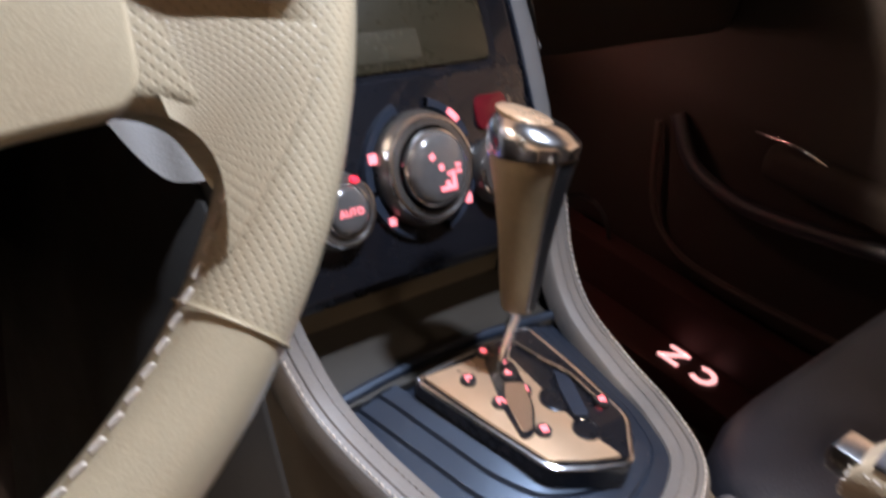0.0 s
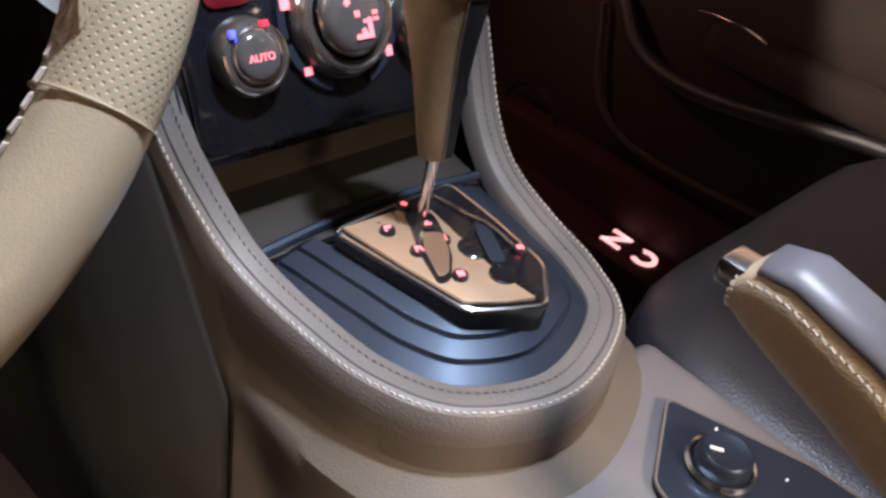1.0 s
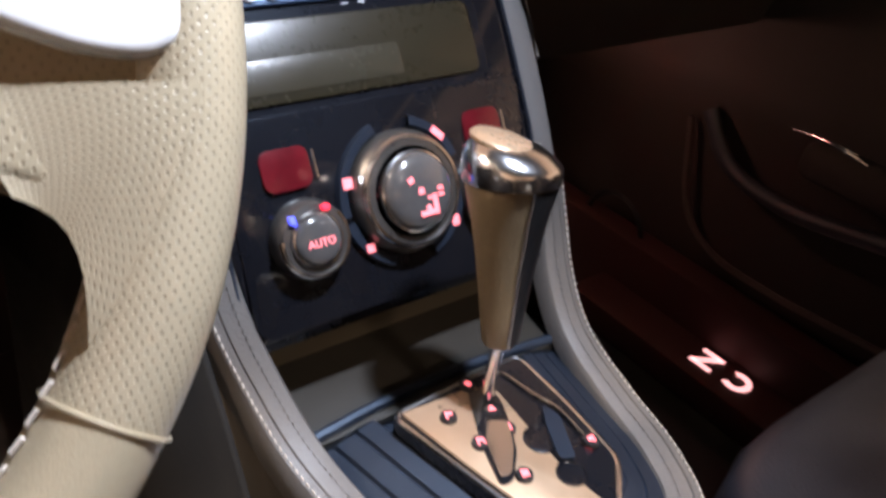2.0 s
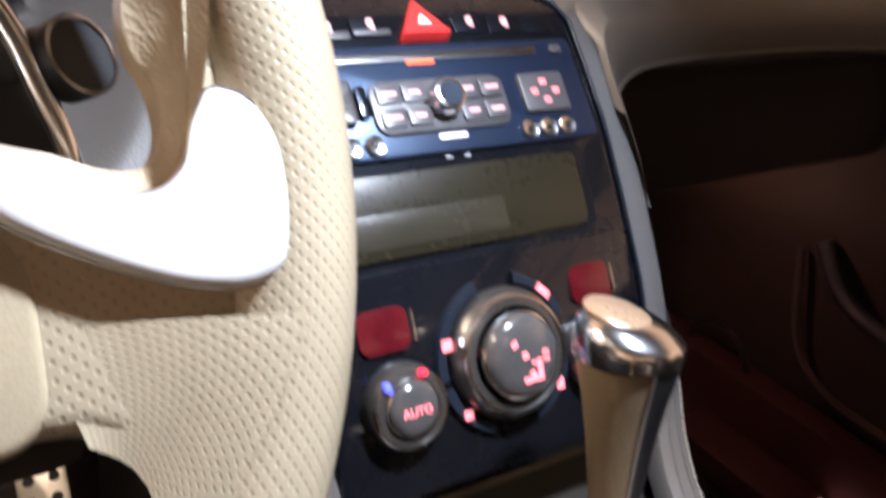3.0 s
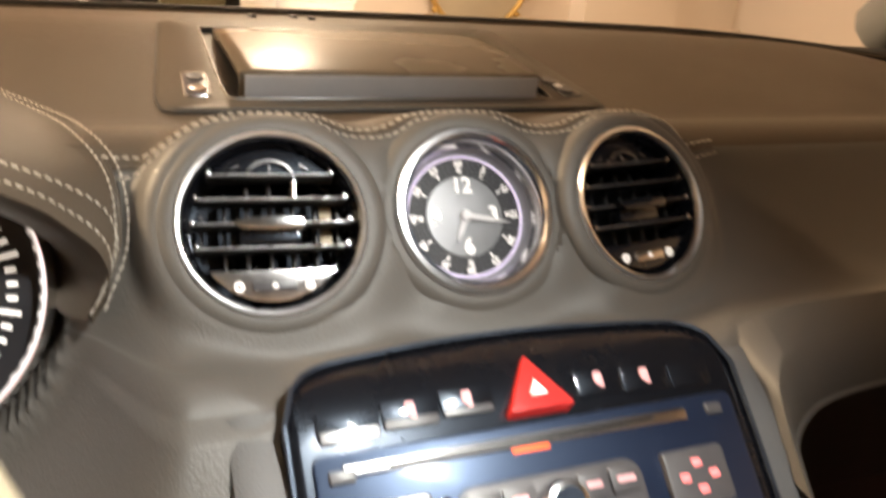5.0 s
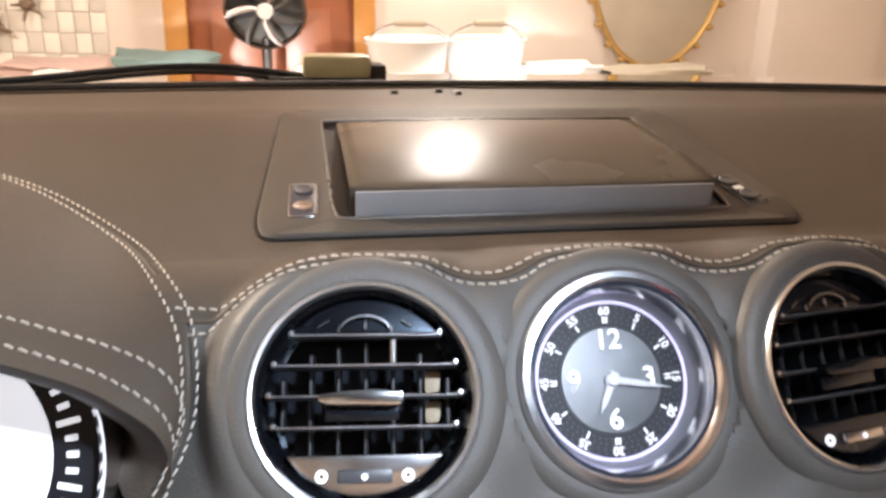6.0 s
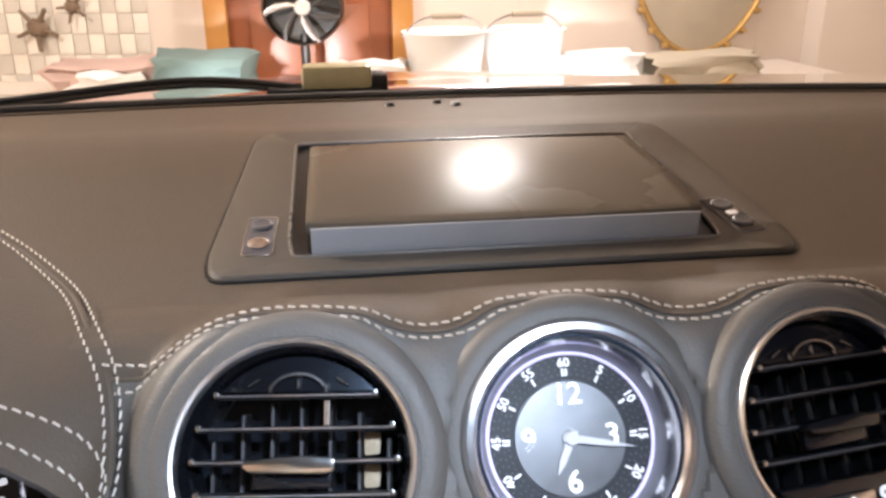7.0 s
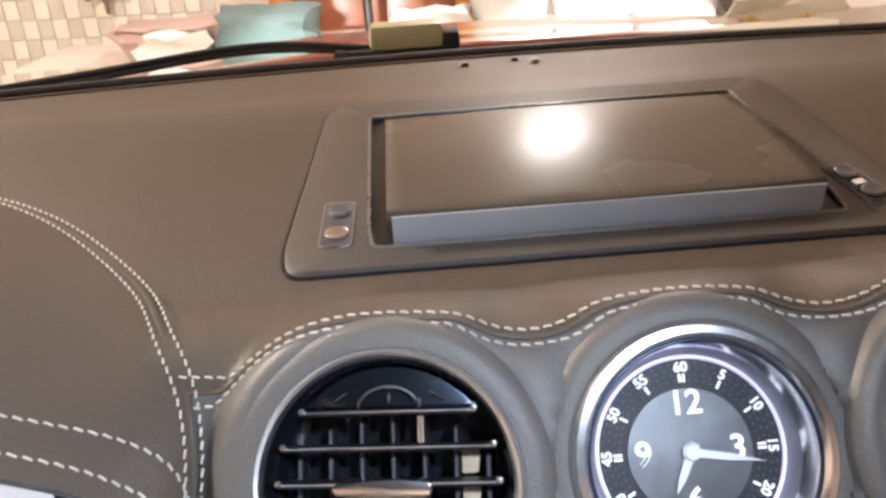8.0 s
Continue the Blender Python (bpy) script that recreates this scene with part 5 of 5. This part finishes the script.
part("boot", lathe([(0.055, 0.0), (0.05, 0.03), (0.035, 0.07), (0.02, 0.09)], 24, pose(-0.018, -0.67, 0.553)), SEAT, brake, "dark leather boot")


# ---- seats ----
def cushion(w, d, h, crown=0.03, n=9):
    """A padded block with a crowned top and round edges."""
    bm = bmesh.new()
    bmesh.ops.create_cube(bm, size=2)
    bmesh.ops.subdivide_edges(bm, edges=bm.edges[:], cuts=n, use_grid_fill=True)
    for v in bm.verts:
        p = v.co
        q = Vector([math.copysign(abs(c) ** 0.9, c) for c in p])
        k = (abs(q.x) ** 5 + abs(q.y) ** 5 + abs(q.z) ** 5) ** 0.2
        q = q / k
        top = max(0, q.z)
        side = abs(q.x)
        v.co = Vector((q.x * w / 2, q.y * d / 2, q.z * h / 2 + top * (crown * (side**2 * 1.6 - 0.5))))
    return bm


def car_seat(x, y, label):
    t = thing("passenger_seat", label, "car seat", pose(x, y, 0.14))
    b = cushion(0.58, 0.66, 0.115, 0.02)
    b.transform(pose(0, -0.02, 0.345, 0, 0, 0))
    c = part("cushion", b, SEAT, t, "black leather seat cushion")
    b = cushion(0.60, 0.665, 0.17, 0.0)
    b.transform(pose(0, -0.02, 0.258, 0, 0, 0))
    part("side_bolster", b, SEATSIDE, t, "grey lower side panel with seam")
    part("base", box(0.44, 0.46, 0.24, (0, -0.03, 0.12), 0.02), DARK, t)
    b = cushion(0.52, 0.15, 0.66, 0.0)
    b.transform(pose(0, -0.37, 0.72, 14, 0, 0))
    part("backrest", b, SEAT, t)
    for sx in (-0.2, 0.2):
        b = cushion(0.12, 0.17, 0.52, 0.0)
        b.transform(pose(sx, -0.32, 0.68, 14, 0, 0))
        part("back_bolster", b, SEATSIDE, t)
    b = cushion(0.26, 0.09, 0.17, 0.0)
    b.transform(pose(0, -0.47, 1.08, 10, 0, 0))
    part("headrest", b, SEAT, t)


car_seat(0.405, -0.625, "dark leather passenger seat with grey side panels")

# ---- doors ----
for s in (-1, 1):
    d = thing("car_door", "dark door lining with armrest and pocket" if s > 0 else "dark driver door lining", "car door", kind="structure")
    card = [[(s * (0.70 + dx), y, z) for y in (-1.3, -0.8, -0.4, -0.1, 0.2, 0.45)] for dx, z in ((0.03, 0.16), (0.02, 0.34), (0.01, 0.50), (-0.015, 0.56), (-0.015, 0.60), (0.02, 0.66), (0.03, 0.88), (0.06, 0.93), (0.08, 0.92))]
    thick(part("card", sheet(card), DARK, d, "dark brown door card"), 0.03)
    if s > 0:
        pocket = glide([(0.690, 0.093, 0.520), (0.690, 0.060, 0.40), (0.690, 0.00, 0.352), (0.690, -0.09, 0.345), (0.690, -0.20, 0.352), (0.690, -0.40, 0.37)], 6)
        part("pocket_edge", tube(pocket, 0.005, 8), mat("pocket_edge", (0.075, 0.055, 0.048), 0.5, var=0.2), d)
        arm = glide([(0.680, 0.06, 0.545), (0.675, 0.01, 0.49), (0.672, -0.08, 0.473), (0.670, -0.20, 0.49), (0.668, -0.32, 0.515), (0.668, -0.5, 0.53)], 6)
        part("armrest_edge", tube(arm, 0.011, 10), SEAT, d)
        part("armrest", box(0.06, 0.5, 0.05, (0.69, -0.33, 0.545), 0.02, segments=3), DARK, d)
        part("pull_handle", tube(glide([(0.668, -0.06, 0.572), (0.655, -0.10, 0.580), (0.652, -0.135, 0.580), (0.660, -0.160, 0.572)], 6), [0.0015] * 8 + [0.0032] * 8 + [0.002] * 3, 8), CHROME, d, "chrome door pull")
        part("speaker_frame", lathe([(0.05, 0), (0.054, 0.004), (0.060, 0)], 28, frame_of((0.688, 0.17, 0.30), (-1, 0, 0))), BLACK, d)
    part("upper_frame", box(0.06, 1.1, 0.05, (s * 0.66, -0.55, 1.24), 0.01), HEADLINER, d)
SILL = mat("sill_paint", (0.050, 0.017, 0.014), 0.6, var=0.2, scale=9)
sill = thing("door_sill", "door sill strip with lit pale red marks", "door sill", kind="structure")
part("strip", box(0.09, 0.9, 0.05, (0.635, -0.30, 0.210), 0.008), SILL, sill, "dark red sill strip")
bars = []
for cy, shape in ((-0.078, "bar"), (-0.128, "arc")):
    if shape == "bar":
        bars += [box(0.0075, 0.034, 0.002, (0.650, cy, 0.2365), 0.0005), box(0.0075, 0.034, 0.002, (0.618, cy, 0.2365), 0.0005), box(0.040, 0.0085, 0.002, (0, 0, 0), 0.0005, pose(0.634, cy, 0.2365, 0, 0, -36))]
    else:
        bars += [lathe([(0.012, 0.2356), (0.012, 0.2375), (0.020, 0.2375), (0.020, 0.2356)], 20, pose(0.634, cy, 0), 140, 400)]
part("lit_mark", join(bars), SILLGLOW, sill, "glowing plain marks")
part("kick_plate", box(0.05, 0.7, 0.16, (0.69, 0.05, 0.23), 0.01), SILL, sill)
# Unseen lamp added to give the dark footwell its reddish glow.
lamp("foot_light", "POINT", (0.50, 0.16, 0.640), (0.5, 0, 0), 0.75, (1.0, 0.50, 0.36), 0.02)
fl = part("footwell_lamp", box(0.04, 0.02, 0.012, (0.50, 0.16, 0.652), 0.002), REDGLOW)
tagged(fl, "small red footwell lamp under the dashboard, assumed and unseen", "lamp")

# dome lamp, an unseen fitting for the cabin light
dl = thing("dome_lamp", "white interior lamp in the roof, switched on, out of view", "lamp", pose(*DOME))
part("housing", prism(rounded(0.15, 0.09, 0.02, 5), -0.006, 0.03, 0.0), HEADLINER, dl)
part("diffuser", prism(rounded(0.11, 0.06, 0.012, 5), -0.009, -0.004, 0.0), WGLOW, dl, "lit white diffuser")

# ---- pedals ----
pedal = thing("brake_pedal", "drilled brushed metal brake pedal", "pedal", frame_of((-0.207, 0.15, 0.425), (0, -0.9, 0.43)))
part("pad", prism(rounded(0.040, 0.082, 0.008, 4), -0.003, 0.004, 0.0015), BRUSHED, pedal, "pale metal pad")
for px in (-0.010, 0.010):
    for k in range(4):
        part("grip_stud", lathe([(0, 0.0062), (0.0042, 0.0060), (0.0048, 0.0035)], 14, pose(px, -0.028 + 0.0185 * k, 0)), RUBBER, pedal, "black rubber stud")
part("arm", tube(glide([(0, 0.03, -0.005), (0, 0.10, -0.06), (0, 0.25, -0.14)]), 0.010, 8), BLACK, pedal)

# ---- instruments ----
HOODX = -0.352
binn = thing("instrument_hood", "leather hood over the instruments with double stitching", "instrument hood", kind="structure")


SEAM = [(-0.352, 0.20, 0.966), (-0.29, 0.185, 0.963), (-0.236, 0.15, 0.957), (-0.19, 0.10, 0.947), (-0.169, 0.06, 0.943), (-0.157, 0.035, 0.930), (-0.156, 0.015, 0.905), (-0.166, 0.002, 0.882)]
LIP = [(-0.352, -0.022, 0.980), (-0.29, -0.019, 0.970), (-0.235, -0.012, 0.953), (-0.190, -0.004, 0.931), (-0.174, 0.0, 0.918), (-0.163, 0.002, 0.905), (-0.161, 0.002, 0.892), (-0.168, -0.001, 0.881)]


def both(points):
    """A half line of the hood and its mirror image, as one smooth line."""
    return glide(points[::-1] + [(2 * HOODX - x, y, z) for x, y, z in points[1:]], 7)


seam_line, lip_line = both(SEAM), both(LIP)
def over_hood(a, b, t, lift=0.0):
    """A point of the hood between its seam and its lip, crowned in the middle."""
    return a.lerp(b, t) + Vector((0, 0, lift + 0.066 * (a - b).length * math.sin(math.pi * t) ** 0.8))


def hood_row(t, metres=0.0):
    """A row along the hood, at a share of the way or at a distance from the seam (or, below nought, from the lip)."""
    out = []
    for a, b in zip(seam_line, lip_line):
        far = max(1e-4, (a - b).length)
        k = t if not metres else (metres / far if metres > 0 else 1 + metres / far)
        out.append(over_hood(a, b, min(0.97, max(0.03, k)), 0.0011))
    return out


rows = []
for t in (0.0, 0.08, 0.2, 0.35, 0.5, 0.65, 0.8, 0.92, 1.0):
    rows.append([over_hood(a, b, t) for a, b in zip(seam_line, lip_line)])
rows.append([p + Vector((0, 0.003, -0.005)) for p in lip_line])
mid = Vector((HOODX, 0.05, 0.885))
rows.append([p.lerp(mid, 0.06) + Vector((0, 0.012, -0.006)) for p in lip_line])
rows.append([p.lerp(mid, 0.14) + Vector((0, 0.045, -0.004)) for p in lip_line])
part("hood", sheet(rows), LEATHER, binn, "grey-brown leather hood")
for line in ([p + Vector((0.0035, -0.002, 0.0016)) for p in seam_line], hood_row(0, 0.008), hood_row(0, -0.006), hood_row(0, -0.018)):
    tagged(part("stitching", stitches(line, [(0.3, -0.4, 0.8)] * len(line)), THREAD, binn, "pale stitches"), kind="stuff")
part("seam", tube(seam_line, 0.0012, 6, squash=0.6), LEATHER, binn)
part("back_panel", box(0.33, 0.01, 0.15, (HOODX, 0.075, 0.872), 0.004), BLACK, binn)
lower = [[Vector((HOODX + x, y, z)) for x in np.linspace(-0.20, 0.19, 17)] for y, z in ((0.05, 0.83), (0.02, 0.815), (-0.01, 0.79), (0.0, 0.72))]
thick(part("lower_shroud", sheet(lower), DARK, binn), 0.005)


def gauge(x, z, r, label):
    t = thing("gauge", label, "gauge", frame_of((x, 0.024, z), (0, -0.95, 0.30)), group="instrument gauges")
    part("ring", lathe([(r * 0.90, -0.006), (r * 0.92, 0.002), (r * 0.96, 0.005), (r, 0.001), (r * 1.01, -0.045)], 64), CHROME, t, "chrome ring")
    part("dial", lathe([(r * 0.91, -0.006), (r * 0.6, -0.008), (0, -0.008)], 48), DIALBLACK, t)
    part("lit_face", lathe([(r * 0.66, -0.0076), (r * 0.64, -0.007), (0, -0.007)], 48), WGLOW, t, "bright white lit face")
    for k in range(41):
        a = -130 + 6.5 * k
        part("tick", box(r * 0.03, r * (0.12 if k % 4 == 0 else 0.06), 0.0006, (0, r * 0.76, -0.0066), 0, pose(0, 0, 0, 0, 0, a)), WGLOW, t)
    part("needle", prism([(-0.0015, -0.01), (0.0015, -0.01), (0.0004, r * 0.7), (-0.0004, r * 0.7)], -0.004, -0.003, 0, pose(0, 0, 0, 0, 0, 125)), REDGLOW, t)


gauge(-0.252, 0.888, 0.070, "large round speedometer with chrome ring and white face")
gauge(-0.440, 0.888, 0.066, "large round rev counter with chrome ring and white face")

# ---- steering wheel ----
WH = frame_of((-0.352, -0.288, 0.888), (0, -math.cos(radians(26.7)), math.sin(radians(26.7))))
wheel = thing("steering_wheel", "beige leather steering wheel with perforated grips", "steering wheel", WH)
R, r0 = 0.186, 0.0158


def rim_piece(a0, a1, n, fat=0.0):
    rows = []
    for i in range(n + 1):
        f = i / n
        a = radians(a0 + (a1 - a0) * f)
        r = r0 + fat * min(1, 8 * min(f, 1 - f)) + 0.0002
        c = Vector((R * math.cos(a), R * math.sin(a), 0))
        out = Vector((math.cos(a), math.sin(a), 0))
        rows.append([c + r * (math.cos(b) * out * 0.98 + math.sin(b) * Vector((0, 0, 1.06))) for b in (2 * math.pi * k / 28 for k in range(28))])
    return sheet(rows, closed=True, uv=True)


part("lower_rim", rim_piece(-141, -39, 60), WHEEL, wheel, "smooth beige leather lower rim")
part("upper_rim", rim_piece(42, 138, 60), WHEEL, wheel, "smooth beige leather upper rim")
for s in (0, 1):
    g = part("grip", rim_piece(-39 if s == 0 else 138, 42 if s == 0 else 219, 70, 0.0008), PERF, wheel, "perforated beige leather grip")
    for a in ((-39, 42) if s == 0 else (138, 219)):
        c = [(R * math.cos(radians(a)) + 0.0166 * math.cos(b) * math.cos(radians(a)), R * math.sin(radians(a)) + 0.0166 * math.cos(b) * math.sin(radians(a)), 0.0172 * math.sin(b)) for b in (2 * math.pi * k / 28 for k in range(29))]
        part("seam", tube(c, 0.0005, 6, caps=False), WHEEL, g)
inner = [Vector(((R - 0.0163) * math.cos(radians(a)), (R - 0.0163) * math.sin(radians(a)), 0.003)) for a in range(-140, 43, 1)]
tagged(part("stitching", stitches(inner, [(-p).normalized() + Vector((0, 0, 0.8)) for p in inner], 0.0070, 0.0050, 0.0006), THREAD, wheel, "pale lacing along the inner rim"), kind="stuff")


def dome(outline, z0, z1, crown, rings=5, uvm=False):
    """A padded shape: the outline drawn in step by step to a crowned top."""
    c = Vector((sum(p[0] for p in outline) / len(outline), sum(p[1] for p in outline) / len(outline), 0))
    rows = [[Vector((x, y, z0)) for x, y in outline]]
    for k in range(rings + 1):
        t = k / rings
        sh = 1 - 0.16 * t * t
        z = z1 - crown * (1 - t) ** 2
        rows.append([c + (Vector((x, y, 0)) - c) * sh + Vector((0, 0, z)) for x, y in outline])
    bm = sheet(rows, closed=True)
    n = len(outline)
    bm.verts.ensure_lookup_table()
    bm.faces.new(bm.verts[-n:])
    bm.faces.new(bm.verts[:n][::-1])
    if uvm:
        layer = bm.loops.layers.uv.new("uv")
        for f in bm.faces:
            for l in f.loops:
                l[layer].uv = (l.vert.co.x, l.vert.co.y)
    return bm


spoke = [(0.080, -0.062), (0.118, -0.057), (0.135, -0.0585), (0.145, -0.064), (0.150, -0.074), (0.158, -0.092), (0.180, -0.060), (0.192, -0.02), (0.192, 0.02), (0.182, 0.055), (0.173, 0.050), (0.171, 0.030), (0.169, 0.012), (0.166, 0.000), (0.1625, -0.008), (0.157, -0.0125), (0.148, -0.0125), (0.134, -0.007), (0.100, 0.008), (0.080, 0.016)]
ins = [(0.118, -0.001), (0.126, -0.014), (0.135, -0.0205), (0.146, -0.0268), (0.158, -0.0325), (0.171, -0.0350), (0.1805, -0.0315), (0.1840, -0.018), (0.1815, -0.004), (0.1760, 0.0040), (0.1685, 0.0065), (0.1650, 0.0010), (0.1625, -0.008), (0.157, -0.0132), (0.150, -0.0135), (0.142, -0.0122), (0.132, -0.007)]
HOLE = [(0.166, 0.050), (0.159, 0.034), (0.157, 0.020), (0.1605, 0.009), (0.161, 0.001), (0.159, -0.005), (0.155, -0.0076), (0.148, -0.0067), (0.140, -0.003), (0.131, 0.0), (0.115, 0.006), (0.098, 0.013)]
EDGE = [(0.175, 0.050), (0.1735, 0.034), (0.171, 0.018), (0.1675, 0.005), (0.1645, -0.002), (0.1625, -0.0085), (0.157, -0.0136), (0.150, -0.0138), (0.142, -0.0125), (0.132, -0.0075), (0.118, -0.001), (0.100, 0.007)]
for s in (1, -1):
    o = corners([(s * x, y) for x, y in spoke], 0.008, 3)
    sp = part("spoke", dome(o, -0.014, 0.010, 0.010, uvm=True), PERF, wheel, "perforated leather spoke")
    fillet = []
    for k in range(13):
        f = k / 12
        a = radians(-34 + 21 * f)
        low = (1 - f) ** 2
        p = Vector((s * (R - 0.0135 * low) * math.cos(a), (R - 0.0135 * low) * math.sin(a), 0))
        q = Vector((s * (0.136 - 0.006 * f), -0.0600 + 0.025 * f, 0))
        fillet.append([p.lerp(q, t) + Vector((s * 0.006 * math.sin(math.pi * t) * (1 - f), 0.006 * math.sin(math.pi * t) * (1 - f), 0.0178 - 0.0075 * low * (1 - t) - 0.0082 * ease(t * 1.05))) for t in (0, 0.08, 0.18, 0.3, 0.42, 0.55, 0.68, 0.8, 0.9, 1.0)])
    part("leather_fillet", sheet(fillet, uv=True), PERF, sp, "perforated leather stretched from spoke to rim")
    part("smooth_cover", dome(corners([(s * x, y) for x, y in ((0.078, -0.0635), (0.112, -0.0600), (0.126, -0.0590), (0.1325, -0.052), (0.1335, -0.022), (0.122, -0.006), (0.078, 0.010))], 0.008, 4), -0.015, 0.0108, 0.010, rings=7), WHEEL, sp, "smooth beige leather by the hub")
    part("insert", dome(corners([(s * x, y) for x, y in ins], 0.006, 4), 0.0, 0.0172, 0.0026), SILVER, sp, "bright satin silver insert")
    rim_line = corners([(s * x, y) for x, y in ins], 0.006, 4)
    part("insert_border", tube([(x, y, 0.0146) for x, y in rim_line + rim_line[:1]], 0.0007, 6, caps=False), SATCHROME, sp, "thin grey border")
    ha, ea = glide([(s * x, y, 0.0) for x, y in HOLE], 5), glide([(s * x, y, 0.0) for x, y in EDGE], 5)
    rows = [[Vector((p.x, p.y, -0.008)) for p in ha]]
    for k in range(8):
        f = k / 7
        rows.append([p.lerp(q, f) + Vector((0, 0, 0.002 + 0.0122 * (f ** 1.5))) for p, q in zip(ha, ea)])
    part("bevel", sheet(rows), TAN, sp, "tan hollowed edge of the spoke")
hub = corners([(-0.098, -0.02), (-0.094, 0.03), (-0.05, 0.062), (0.05, 0.062), (0.094, 0.03), (0.098, -0.02), (0.086, -0.08), (0.03, -0.118), (-0.03, -0.118), (-0.086, -0.08)], 0.02)
part("hub_pad", dome(hub, -0.02, 0.024, 0.016), WHEEL, wheel, "smooth beige hub pad")
part("lower_spoke", dome(corners([(-0.03, -0.10), (0.03, -0.10), (0.038, -0.178), (-0.038, -0.178)], 0.006), -0.012, 0.008, 0.006), SILVER, wheel)
part("column", tube([(0, -0.01, -0.015), (0, -0.02, -0.20)], 0.045, 20), BLACK, wheel, "black column shroud")
for s in (1, -1):
    st = part("stalk", tube(glide([(s * 0.04, 0.0, -0.060), (s * 0.10, 0.020, -0.055), (s * 0.150, 0.028, -0.050)]), 0.008, 10), BLACK, wheel, "black control stalk")
    part("paddle", prism(corners([(s * x, y) for x, y in ((0.090, 0.004), (0.095, 0.030), (0.128, 0.048), (0.138, 0.046), (0.150, 0.010), (0.151, -0.008), (0.140, -0.012))], 0.008, 4), -0.054, -0.046, 0.002), BLACK, st, "black paddle")
    part("chrome_band", tube(glide([(s * 0.134, 0.045, -0.0445), (s * 0.1400, 0.032, -0.0440), (s * 0.1435, 0.019, -0.0440), (s * 0.1475, 0.004, -0.0450), (s * 0.148, -0.006, -0.047)], 4), 0.0034, 10), CHROME, st, "chrome edge band")
    part("end_cap", lathe([(0.0105, -0.002), (0.0108, 0.004), (0.0095, 0.006), (0.0, 0.006)], 28, frame_of((s * 0.152, 0.026, -0.050), (s * 0.5, 0.1, 0.8))), BLACK, st)
    part("end_ring", lathe([(0.0100, 0.0055), (0.0106, 0.0066), (0.0096, 0.0070)], 28, frame_of((s * 0.152, 0.026, -0.050), (s * 0.5, 0.1, 0.8))), SATCHROME, st)
